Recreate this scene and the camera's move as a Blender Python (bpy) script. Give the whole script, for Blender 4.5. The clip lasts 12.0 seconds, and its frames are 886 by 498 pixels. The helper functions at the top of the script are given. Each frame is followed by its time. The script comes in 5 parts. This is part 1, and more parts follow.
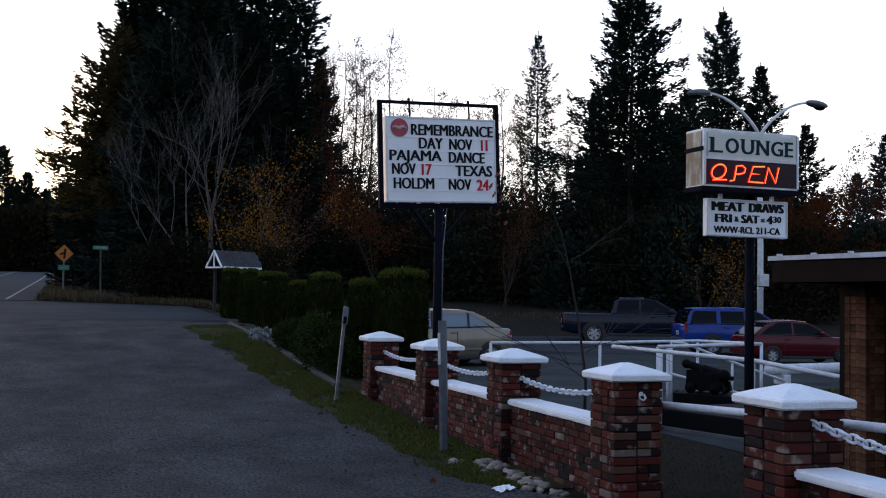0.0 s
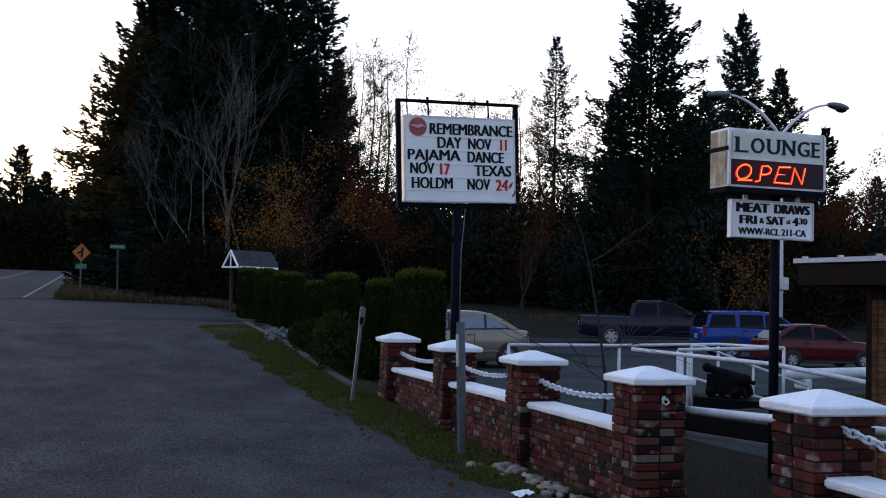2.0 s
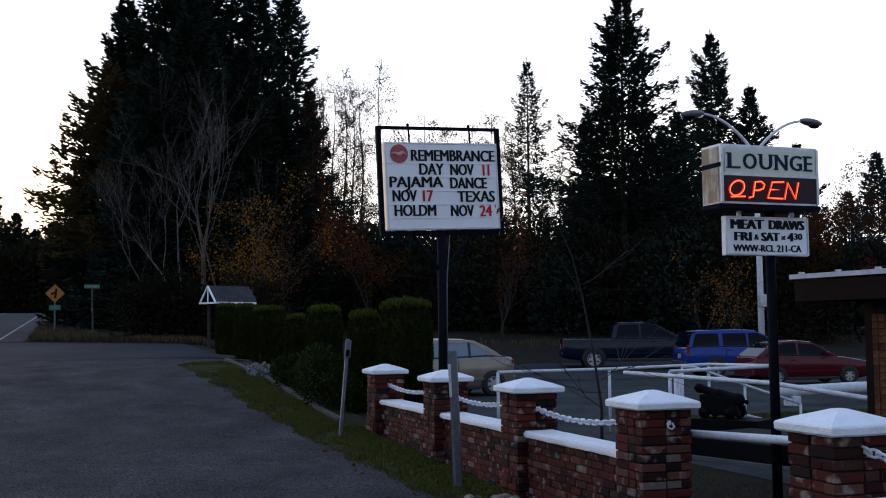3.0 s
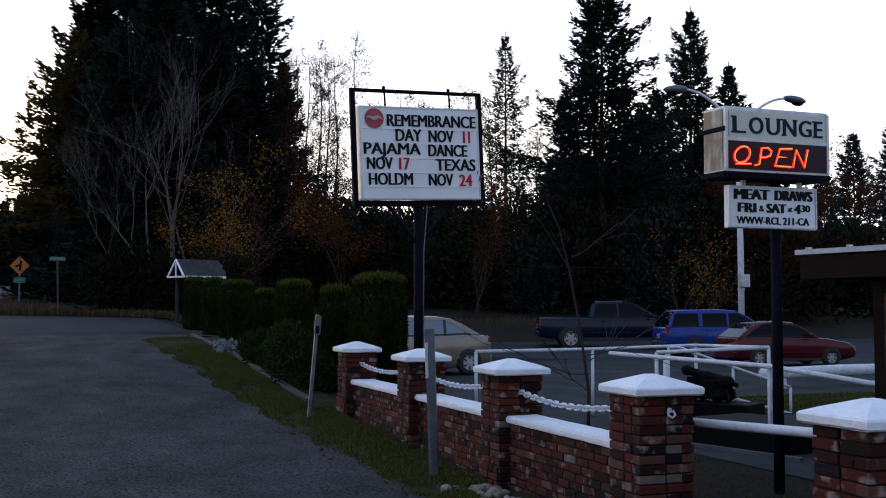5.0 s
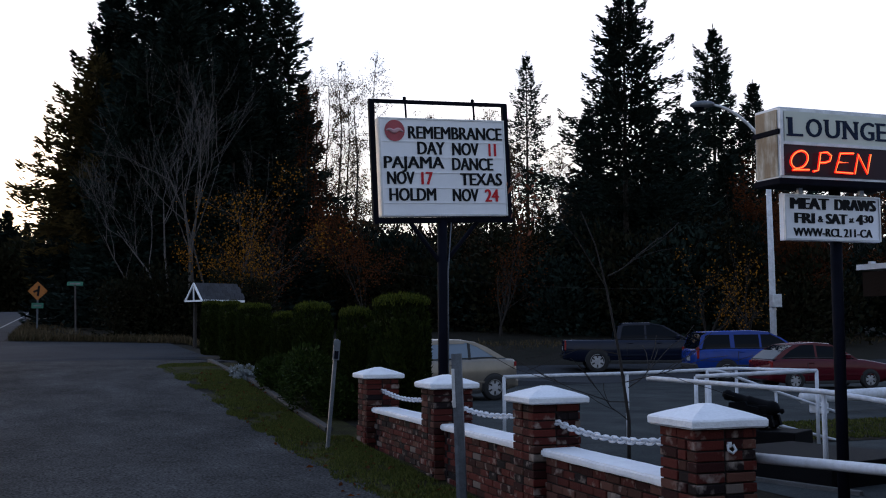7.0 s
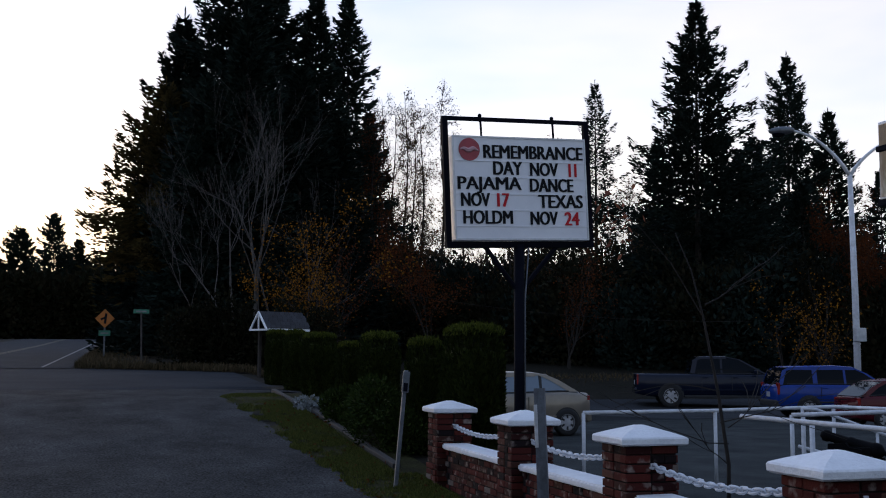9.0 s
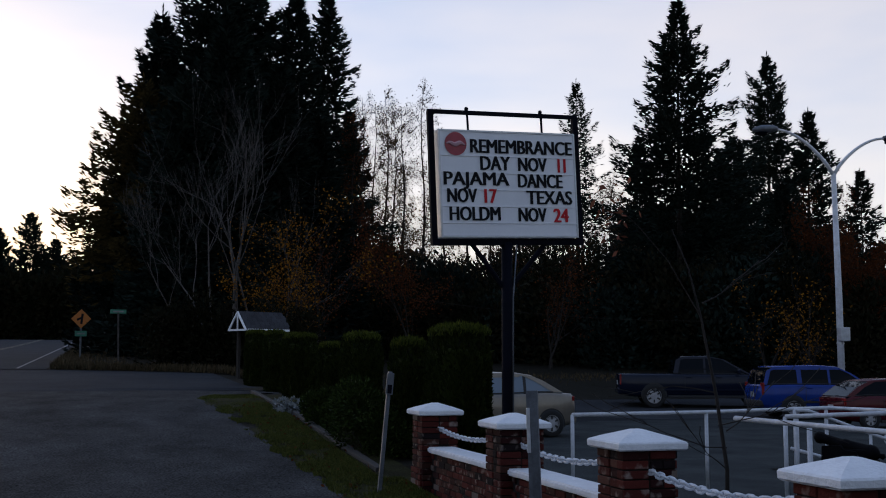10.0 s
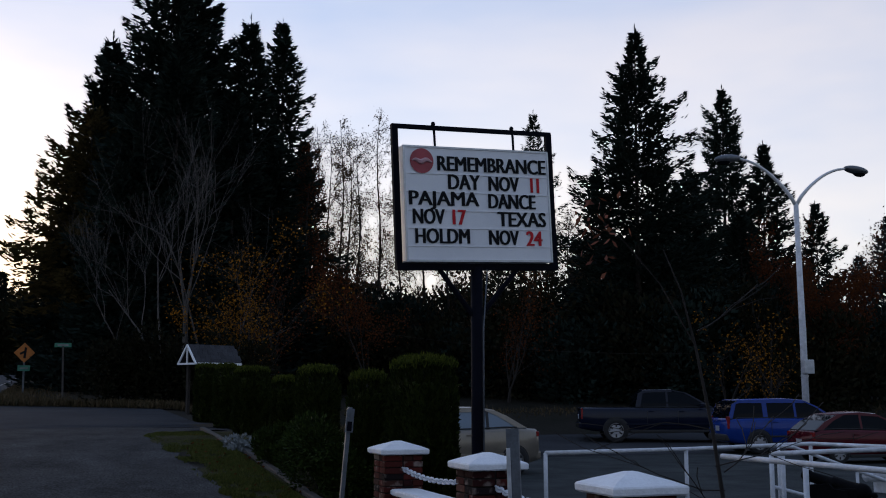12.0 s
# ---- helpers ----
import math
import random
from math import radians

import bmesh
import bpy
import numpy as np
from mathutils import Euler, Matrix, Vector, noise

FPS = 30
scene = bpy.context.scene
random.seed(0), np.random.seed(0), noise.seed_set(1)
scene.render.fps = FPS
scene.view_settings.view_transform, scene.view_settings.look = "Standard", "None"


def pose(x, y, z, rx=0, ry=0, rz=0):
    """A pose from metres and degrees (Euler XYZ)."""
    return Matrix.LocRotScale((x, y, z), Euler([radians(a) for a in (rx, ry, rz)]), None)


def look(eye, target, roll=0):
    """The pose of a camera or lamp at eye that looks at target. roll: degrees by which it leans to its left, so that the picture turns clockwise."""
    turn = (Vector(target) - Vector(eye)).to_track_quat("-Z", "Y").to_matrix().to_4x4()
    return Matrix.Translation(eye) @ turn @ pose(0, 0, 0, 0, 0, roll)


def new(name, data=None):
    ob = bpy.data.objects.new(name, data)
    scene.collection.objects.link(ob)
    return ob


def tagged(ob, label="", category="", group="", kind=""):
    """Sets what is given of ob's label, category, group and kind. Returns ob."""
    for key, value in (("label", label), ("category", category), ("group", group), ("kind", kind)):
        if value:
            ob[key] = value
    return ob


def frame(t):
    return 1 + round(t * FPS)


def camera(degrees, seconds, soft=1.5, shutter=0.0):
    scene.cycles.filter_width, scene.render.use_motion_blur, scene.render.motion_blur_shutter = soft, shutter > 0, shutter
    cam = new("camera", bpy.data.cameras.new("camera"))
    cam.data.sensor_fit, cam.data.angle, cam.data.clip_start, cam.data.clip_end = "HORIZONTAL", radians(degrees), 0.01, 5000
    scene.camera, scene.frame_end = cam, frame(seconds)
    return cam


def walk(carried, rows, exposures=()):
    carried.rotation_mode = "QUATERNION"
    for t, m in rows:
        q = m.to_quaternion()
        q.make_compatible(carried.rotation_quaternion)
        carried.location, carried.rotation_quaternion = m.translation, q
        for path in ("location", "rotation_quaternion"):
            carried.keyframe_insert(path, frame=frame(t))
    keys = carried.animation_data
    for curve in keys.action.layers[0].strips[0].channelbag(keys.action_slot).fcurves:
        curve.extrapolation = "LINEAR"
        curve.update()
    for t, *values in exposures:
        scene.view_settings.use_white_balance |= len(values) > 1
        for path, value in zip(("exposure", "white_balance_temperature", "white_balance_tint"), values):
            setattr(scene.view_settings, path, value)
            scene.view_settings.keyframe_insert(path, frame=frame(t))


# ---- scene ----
cam = camera(43.3, 12.0, soft=1.1)
PATH = [
    (0, (0.14, 0.11, 1.736), (0.766, 2.008, 1.825), 1.0),
    (0.5, (0.136, 0.114, 1.738), (0.761, 2.011, 1.835), 1.0),
    (1, (0.148, 0.121, 1.738), (0.751, 2.026, 1.826), 1.1),
    (1.5, (0.151, 0.137, 1.731), (0.755, 2.042, 1.82), 1.4),
    (2, (0.167, 0.279, 1.729), (0.765, 2.185, 1.82), 1.4),
    (2.5, (0.148, 0.473, 1.733), (0.832, 2.35, 1.83), -0.7),
    (3, (0.109, 0.573, 1.735), (0.749, 2.462, 1.877), -0.6),
    (4.8, (0.322, 1.331, 1.711), (1.006, 3.208, 1.808), 0.1),
    (5, (0.369, 1.43, 1.718), (1.053, 3.307, 1.82), 0.0),
    (5.5, (0.444, 1.601, 1.732), (1.044, 3.504, 1.863), 1.0),
    (6, (0.519, 1.781, 1.729), (1.121, 3.686, 1.823), 0.9),
    (6.5, (0.498, 1.972, 1.722), (1.173, 3.847, 1.89), -0.3),
    (7, (0.598, 2.221, 1.718), (1.246, 4.108, 1.861), -0.4),
    (7.2, (0.624, 2.262, 1.715), (1.205, 4.166, 1.9), 0.7),
    (8.8, (0.708, 2.972, 1.713), (1.297, 4.878, 1.858), 0.3),
    (9, (0.723, 3.033, 1.718), (1.26, 4.95, 1.917), 0.2),
    (9.5, (0.784, 3.21, 1.734), (1.301, 5.132, 1.936), 1.6),
    (10, (0.765, 3.429, 1.729), (1.337, 5.335, 1.928), 0.1),
    (10.5, (0.752, 3.67, 1.718), (1.379, 5.56, 1.898), -0.5),
    (11, (0.848, 3.877, 1.697), (1.41, 5.776, 1.975), 0.6),
    (11.5, (0.904, 4.074, 1.736), (1.486, 5.977, 1.929), 1.5),
    (12, (0.92, 4.333, 1.732), (1.568, 6.207, 1.991), -0.1),
]
walk(cam, [(t, look(eye, target, roll)) for t, eye, target, roll in PATH],
     exposures=[(0.0, -0.4), (2.0, -0.32), (2.5, -0.44), (3.2, -0.52), (4.8, -0.46), (6.0, -0.42), (6.5, -0.54), (7.0, -0.6), (8.8, -0.74), (9.0, -0.86), (9.4, -1.22), (12.0, -1.16)])

# ---- world, sun, exposure ----
SUN_AZ = radians(-12)          # the low sun stands ahead and to the left, behind the trees
world = bpy.data.worlds.new("dusk_sky")
scene.world = world
world.use_nodes = True
wn = world.node_tree
wn.nodes.clear()
sky = wn.nodes.new("ShaderNodeTexSky")
sky.sky_type = "NISHITA"
sky.sun_disc = False
sky.sun_elevation = radians(4.0)
sky.sun_rotation = SUN_AZ
sky.air_density, sky.dust_density, sky.ozone_density = 1.0, 0.6, 1.5
co = wn.nodes.new("ShaderNodeTexCoord")
mp = wn.nodes.new("ShaderNodeMapping")
mp.inputs["Scale"].default_value = (1.0, 1.0, 3.5)
cl = wn.nodes.new("ShaderNodeTexNoise")
cl.inputs["Scale"].default_value, cl.inputs["Detail"].default_value = 1.6, 5.0
cr = wn.nodes.new("ShaderNodeMapRange")
cr.inputs[1].default_value, cr.inputs[2].default_value = 0.40, 0.68
hz = wn.nodes.new("ShaderNodeMix")          # blue gaps between warm white cloud
hz.data_type = "RGBA"
hz.inputs[6].default_value, hz.inputs[7].default_value = (6.8, 8.3, 12.8, 1), (15.6, 13.5, 13.3, 1)
sc = wn.nodes.new("ShaderNodeVectorMath")
sc.operation = "SCALE"
sc.inputs[3].default_value = 2.0
cloud = wn.nodes.new("ShaderNodeVectorMath")          # thin high cloud, pale blue-white
cloud.operation = "SCALE"
cloud.inputs[3].default_value = 0.95
gz = wn.nodes.new("ShaderNodeSeparateXYZ")          # the cloud thins and dims towards the zenith
gr = wn.nodes.new("ShaderNodeMapRange")
gr.inputs[1].default_value, gr.inputs[2].default_value = 0.12, 0.62
gm = wn.nodes.new("ShaderNodeMix")
gm.data_type = "RGBA"
gm.inputs[7].default_value = (4.7, 6.2, 10.2, 1)
toward = wn.nodes.new("ShaderNodeVectorMath")          # brighter on the sunset's side, duller opposite
toward.operation = "DOT_PRODUCT"
toward.inputs[1].default_value = (math.sin(SUN_AZ), math.cos(SUN_AZ), 0.0)
side = wn.nodes.new("ShaderNodeMapRange")
side.inputs[1].default_value, side.inputs[2].default_value = -1.0, 1.0
side.inputs[3].default_value, side.inputs[4].default_value = 0.74, 1.42
lit = wn.nodes.new("ShaderNodeVectorMath")
lit.operation = "SCALE"
wn.links.new(co.outputs["Generated"], toward.inputs[0])
wn.links.new(toward.outputs["Value"], side.inputs[0])
wn.links.new(side.outputs[0], lit.inputs[3])
wn.links.new(cloud.outputs[0], lit.inputs[0])
mx = wn.nodes.new("ShaderNodeVectorMath")
mx.operation = "ADD"
bg = wn.nodes.new("ShaderNodeBackground")
bg.inputs["Strength"].default_value = 0.1
wo = wn.nodes.new("ShaderNodeOutputWorld")
for a, b in ((co.outputs["Generated"], mp.inputs["Vector"]), (mp.outputs[0], cl.inputs["Vector"]), (cl.outputs["Fac"], cr.inputs[0]), (cr.outputs[0], hz.inputs[0]), (hz.outputs[2], gm.inputs[6]), (co.outputs["Generated"], gz.inputs[0]), (gz.outputs[2], gr.inputs[0]), (gr.outputs[0], gm.inputs[0]), (gm.outputs[2], cloud.inputs[0]),
             (sky.outputs[0], sc.inputs[0]), (sc.outputs[0], mx.inputs[0]), (lit.outputs[0], mx.inputs[1]), (mx.outputs[0], bg.inputs["Color"]), (bg.outputs[0], wo.inputs[0])):
    wn.links.new(a, b)
sun = new("sun", bpy.data.lights.new("sun", "SUN"))
sun.data.energy, sun.data.angle, sun.data.color = 0.5, radians(12), (1.0, 0.86, 0.7)
sun.matrix_world = look((0, 0, 30), (-30 * math.sin(-SUN_AZ) * -1, -30 * math.cos(SUN_AZ), 30 - 30 * math.tan(radians(5))))

# ---- materials ----
def material(name, base, rough=0.7, metal=0.0, grain=0.0, scale=8.0, second=None, bump=0.0, bump_scale=60.0, mottled=0.5, spread=0.0, coat=0.0, spec=0.5, stretch=(1, 1, 1)):
    """Two scales of colour variation, a fine bump, and a change of tone from piece to piece (spread)."""
    m = bpy.data.materials.new(name)
    m.use_nodes = True
    nt = m.node_tree
    p = nt.nodes["Principled BSDF"]
    p.inputs["Roughness"].default_value, p.inputs["Metallic"].default_value = rough, metal
    p.inputs["Specular IOR Level"].default_value = spec
    p.inputs["Coat Weight"].default_value = coat
    tc = nt.nodes.new("ShaderNodeTexCoord")
    mpn = nt.nodes.new("ShaderNodeMapping")
    mpn.inputs["Scale"].default_value = stretch
    nt.links.new(tc.outputs["Object"], mpn.inputs[0])
    big = nt.nodes.new("ShaderNodeTexNoise")
    big.inputs["Scale"].default_value, big.inputs["Detail"].default_value, big.inputs["Roughness"].default_value = scale, 6.0, 0.65
    nt.links.new(mpn.outputs[0], big.inputs["Vector"])
    fine = nt.nodes.new("ShaderNodeTexNoise")
    fine.inputs["Scale"].default_value, fine.inputs["Detail"].default_value = bump_scale, 3.0
    nt.links.new(mpn.outputs[0], fine.inputs["Vector"])
    ramp = nt.nodes.new("ShaderNodeMapRange")
    ramp.inputs[1].default_value, ramp.inputs[2].default_value = 0.5 - 0.3 * (1.05 - mottled), 0.5 + 0.3 * (1.05 - mottled)
    nt.links.new(big.outputs["Fac"], ramp.inputs[0])
    mix = nt.nodes.new("ShaderNodeMix")
    mix.data_type = "RGBA"
    mix.inputs[6].default_value = (*base, 1)
    mix.inputs[7].default_value = (*(second or [c * 0.7 for c in base]), 1)
    nt.links.new(ramp.outputs[0], mix.inputs[0])
    hsv = nt.nodes.new("ShaderNodeHueSaturation")
    nt.links.new(mix.outputs[2], hsv.inputs["Color"])
    val = nt.nodes.new("ShaderNodeMapRange")
    val.inputs[1].default_value, val.inputs[2].default_value = 0.25, 0.75
    val.inputs[3].default_value, val.inputs[4].default_value = 1 - grain, 1 + grain
    nt.links.new(fine.outputs["Fac"], val.inputs[0])
    if spread:
        oi = nt.nodes.new("ShaderNodeObjectInfo")
        sp = nt.nodes.new("ShaderNodeMapRange")
        sp.inputs[3].default_value, sp.inputs[4].default_value = 1 - spread, 1 + spread
        nt.links.new(oi.outputs["Random"], sp.inputs[0])
        mul = nt.nodes.new("ShaderNodeMath")
        mul.operation = "MULTIPLY"
        nt.links.new(val.outputs[0], mul.inputs[0])
        nt.links.new(sp.outputs[0], mul.inputs[1])
        nt.links.new(mul.outputs[0], hsv.inputs["Value"])
    else:
        nt.links.new(val.outputs[0], hsv.inputs["Value"])
    nt.links.new(hsv.outputs[0], p.inputs["Base Color"])
    if bump:
        bp = nt.nodes.new("ShaderNodeBump")
        bp.inputs["Strength"].default_value, bp.inputs["Distance"].default_value = bump, 0.02
        nt.links.new(fine.outputs["Fac"], bp.inputs["Height"])
        nt.links.new(bp.outputs[0], p.inputs["Normal"])
    return m


def leafy(name, base, second, spread=0.35, rough=0.75, thin=0.0):
    """Foliage: each spray its own tone; thin: the share of light that passes through the leaf."""
    m = bpy.data.materials.new(name)
    m.use_nodes = True
    nt = m.node_tree
    p = nt.nodes["Principled BSDF"]
    p.inputs["Roughness"].default_value = rough
    p.inputs["Specular IOR Level"].default_value = 0.04
    geo = nt.nodes.new("ShaderNodeNewGeometry")
    mix = nt.nodes.new("ShaderNodeMix")
    mix.data_type = "RGBA"
    mix.inputs[6].default_value, mix.inputs[7].default_value = (*base, 1), (*second, 1)
    nt.links.new(geo.outputs["Random Per Island"], mix.inputs[0])
    hsv = nt.nodes.new("ShaderNodeHueSaturation")
    oi = nt.nodes.new("ShaderNodeObjectInfo")
    sp = nt.nodes.new("ShaderNodeMapRange")
    sp.inputs[3].default_value, sp.inputs[4].default_value = 1 - spread, 1 + spread
    nt.links.new(oi.outputs["Random"], sp.inputs[0])
    nt.links.new(sp.outputs[0], hsv.inputs["Value"])
    nt.links.new(mix.outputs[2], hsv.inputs["Color"])
    nt.links.new(hsv.outputs[0], p.inputs["Base Color"])
    if thin:
        tl = nt.nodes.new("ShaderNodeBsdfTranslucent")
        ms = nt.nodes.new("ShaderNodeMixShader")
        ms.inputs[0].default_value = thin
        nt.links.new(hsv.outputs[0], tl.inputs["Color"])
        nt.links.new(p.outputs[0], ms.inputs[1])
        nt.links.new(tl.outputs[0], ms.inputs[2])
        nt.links.new(ms.outputs[0], nt.nodes["Material Output"].inputs["Surface"])
    return m


def emitter(name, colour, strength):
    m = bpy.data.materials.new(name)
    m.use_nodes = True
    p = m.node_tree.nodes["Principled BSDF"]
    p.inputs["Base Color"].default_value = (*colour, 1)
    p.inputs["Emission Color"].default_value = (*colour, 1)
    p.inputs["Emission Strength"].default_value = strength
    p.inputs["Specular IOR Level"].default_value = 0.1
    return m


def glass(name, colour, rough=0.03, spec=0.3):
    m = bpy.data.materials.new(name)
    m.use_nodes = True
    p = m.node_tree.nodes["Principled BSDF"]
    p.inputs["Base Color"].default_value = (*colour, 1)
    p.inputs["Roughness"].default_value = rough
    p.inputs["Specular IOR Level"].default_value = spec
    return m


def brick_material(name, mortar_pale=0.14, tone=1.0):
    """Clinker bricks: red, brown and nearly black, a few smeared with pale mortar."""
    m = bpy.data.materials.new(name)
    m.use_nodes = True
    nt = m.node_tree
    p = nt.nodes["Principled BSDF"]
    p.inputs["Roughness"].default_value = 0.9
    p.inputs["Specular IOR Level"].default_value = 0.12
    oi = nt.nodes.new("ShaderNodeObjectInfo")
    tc = nt.nodes.new("ShaderNodeTexCoord")
    add = nt.nodes.new("ShaderNodeVectorMath")
    add.operation = "ADD"
    nt.links.new(tc.outputs["Object"], add.inputs[0])
    big = nt.nodes.new("ShaderNodeVectorMath")
    big.operation = "SCALE"
    comb = nt.nodes.new("ShaderNodeCombineXYZ")
    for k in range(3):
        nt.links.new(oi.outputs["Random"], comb.inputs[k])
    nt.links.new(comb.outputs[0], big.inputs[0])
    big.inputs[3].default_value = 97.0
    nt.links.new(big.outputs[0], add.inputs[1])
    ramp = nt.nodes.new("ShaderNodeValToRGB")
    ramp.color_ramp.interpolation = "CONSTANT"
    stops = tuple((p, tuple(c * tone for c in col)) for p, col in ((0.0, (0.125, 0.028, 0.022)), (0.26, (0.055, 0.016, 0.015)), (0.44, (0.165, 0.034, 0.026)), (0.62, (0.026, 0.017, 0.018)),
             (0.74, (0.1, 0.04, 0.03)), (0.88, (0.19, 0.08, 0.058)), (0.965, (0.27, 0.21, 0.18))))
    el = ramp.color_ramp.elements
    el[0].position, el[0].color = stops[0][0], (*stops[0][1], 1)
    el[1].position, el[1].color = stops[1][0], (*stops[1][1], 1)
    for pos, col in stops[2:]:
        e = el.new(pos)
        e.color = (*col, 1)
    nt.links.new(oi.outputs["Random"], ramp.inputs[0])
    n = nt.nodes.new("ShaderNodeTexNoise")
    n.inputs["Scale"].default_value, n.inputs["Detail"].default_value = 9.0, 5.0
    nt.links.new(add.outputs[0], n.inputs["Vector"])
    pale = nt.nodes.new("ShaderNodeMapRange")
    pale.inputs[1].default_value, pale.inputs[2].default_value = 0.72 - mortar_pale, 0.86 - mortar_pale
    pale.inputs[4].default_value = 0.8
    nt.links.new(n.outputs["Fac"], pale.inputs[0])
    mix = nt.nodes.new("ShaderNodeMix")
    mix.data_type = "RGBA"
    nt.links.new(pale.outputs[0], mix.inputs[0])
    nt.links.new(ramp.outputs[0], mix.inputs[6])
    mix.inputs[7].default_value = (0.3, 0.24, 0.205, 1)
    nt.links.new(mix.outputs[2], p.inputs["Base Color"])
    f = nt.nodes.new("ShaderNodeTexNoise")
    f.inputs["Scale"].default_value = 70.0
    nt.links.new(add.outputs[0], f.inputs["Vector"])
    bp = nt.nodes.new("ShaderNodeBump")
    bp.inputs["Strength"].default_value, bp.inputs["Distance"].default_value = 0.6, 0.01
    nt.links.new(f.outputs["Fac"], bp.inputs["Height"])
    nt.links.new(bp.outputs[0], p.inputs["Normal"])
    return m


GRAVEL = material("packed_gravel", (0.062, 0.062, 0.063), 0.92, grain=0.85, scale=1.1, second=(0.021, 0.0215, 0.022), bump=0.5, bump_scale=38, mottled=0.3, spec=0.03, stretch=(1, 0.65, 1))
VERGE = material("mossy_soil", (0.040, 0.040, 0.014), 0.95, grain=0.5, scale=2.2, second=(0.020, 0.018, 0.010), bump=0.8, bump_scale=30, mottled=0.45, spec=0.05)
ASPHALT = material("worn_asphalt", (0.05, 0.052, 0.057), 0.9, grain=0.3, scale=0.35, second=(0.03, 0.032, 0.036), bump=0.5, bump_scale=45, mottled=0.3, spec=0.03)
LOT = material("lot_asphalt", (0.055, 0.06, 0.06), 0.9, grain=0.4, scale=0.9, second=(0.022, 0.026, 0.027), bump=0.5, bump_scale=40, mottled=0.4, spec=0.04)
SOIL = material("grassy_soil", (0.018, 0.014, 0.009), 0.95, grain=0.5, scale=1.3, second=(0.010, 0.008, 0.006), bump=0.8, bump_scale=30, mottled=0.6, spec=0.05)
FOREST = material("forest_floor", (0.018, 0.015, 0.011), 0.95, grain=0.4, scale=0.6, second=(0.01, 0.01, 0.006), bump=0.8, bump_scale=12, mottled=0.5, spec=0.1)
CONCRETE = material("grey_concrete", (0.10, 0.10, 0.10), 0.9, grain=0.2, scale=3, bump=0.3, bump_scale=80)
WHITE = material("white_paint", (0.85, 0.86, 0.88), 0.6, grain=0.05, scale=5, second=(0.74, 0.75, 0.78), bump=0.35, bump_scale=45, mottled=0.45)
WHITE_METAL = material("white_painted_pipe", (0.68, 0.7, 0.75), 0.5, grain=0.05, scale=6, second=(0.5, 0.51, 0.53), bump=0.08, bump_scale=60, mottled=0.55)
RUSTY_WHITE = material("rust_streaked_white_panel", (0.62, 0.55, 0.43), 0.6, grain=0.1, scale=6, second=(0.3, 0.2, 0.11), bump=0.2, mottled=0.75, stretch=(1, 1, 0.35))
MORTAR = material("mortar", (0.028, 0.024, 0.023), 0.95, grain=0.3, scale=5, second=(0.014, 0.012, 0.012), bump=0.5, bump_scale=60, spec=0.1)
BRICK = brick_material("clinker_brick", 0.145, 0.56)
HOUSE_BRICK = material("buff_brick", (0.19, 0.085, 0.045), 0.9, grain=0.3, scale=14, second=(0.08, 0.036, 0.022), bump=0.5, bump_scale=60, mottled=0.5, spread=0.4, spec=0.1)
BLACK = material("black_painted_steel", (0.006, 0.007, 0.013), 0.7, grain=0.1, scale=4, second=(0.004, 0.0045, 0.008), bump=0.1, spec=0.04)
IRON = material("black_iron", (0.006, 0.006, 0.007), 0.7, grain=0.1, scale=4, bump=0.2, spec=0.05)
GALV = material("galvanised_steel", (0.15, 0.165, 0.19), 0.55, 0.6, grain=0.12, scale=10, second=(0.09, 0.1, 0.115), bump=0.1)
ALU = material("brushed_aluminium", (0.62, 0.64, 0.68), 0.45, 0.6, grain=0.06, scale=6, bump=0.05)
PANEL = material("white_acrylic_panel", (0.8, 0.81, 0.85), 0.3, grain=0.02, scale=2.5, second=(0.72, 0.73, 0.78), mottled=0.3)
CREAM = material("cream_panel", (0.56, 0.58, 0.5), 0.4, grain=0.02, scale=3, second=(0.5, 0.52, 0.45), mottled=0.3)
SMOKED = glass("smoked_panel", (0.03, 0.018, 0.026), 0.25, 0.1)
INK = material("black_letters", (0.01, 0.011, 0.014), 0.5, scale=5, spec=0.08)
NAVY = material("navy_letters", (0.012, 0.022, 0.05), 0.5, scale=5, spec=0.08)
RED_INK = material("red_letters", (0.62, 0.03, 0.04), 0.5, scale=5, spec=0.08)
LOGO_RED = material("logo_red", (0.42, 0.06, 0.08), 0.5, scale=5)
LOGO_PALE = material("logo_pale", (0.6, 0.35, 0.38), 0.5, scale=5)
NEON = emitter("red_neon", (1.0, 0.018, 0.008), 2.0)
NEON_CORE = emitter("bright_neon_core", (1.0, 0.24, 0.06), 2.4)
BARK = material("grey_bark", (0.10, 0.088, 0.081), 0.9, grain=0.25, scale=2, second=(0.036, 0.032, 0.03), bump=0.5, bump_scale=12)
DARK_BARK = material("dark_bark", (0.026, 0.021, 0.018), 0.95, grain=0.3, scale=2, bump=0.5, bump_scale=12)
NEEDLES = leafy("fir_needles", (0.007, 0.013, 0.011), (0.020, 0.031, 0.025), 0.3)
OLIVE = leafy("olive_needles", (0.024, 0.021, 0.008), (0.07, 0.05, 0.018), 0.2, thin=0.45)
BRONZE = leafy("bronze_needles", (0.014, 0.012, 0.008), (0.034, 0.024, 0.014), 0.2, thin=0.3)
THIN_LEAF = leafy("thin_brown_leaves", (0.05, 0.036, 0.016), (0.12, 0.075, 0.04), 0.25, thin=0.5)
# paler, bluer needles: the haze of distance is put into the colour
NEEDLES_HAZED = leafy("haze_toned_needles", (0.03, 0.042, 0.05), (0.045, 0.06, 0.065), 0.2)
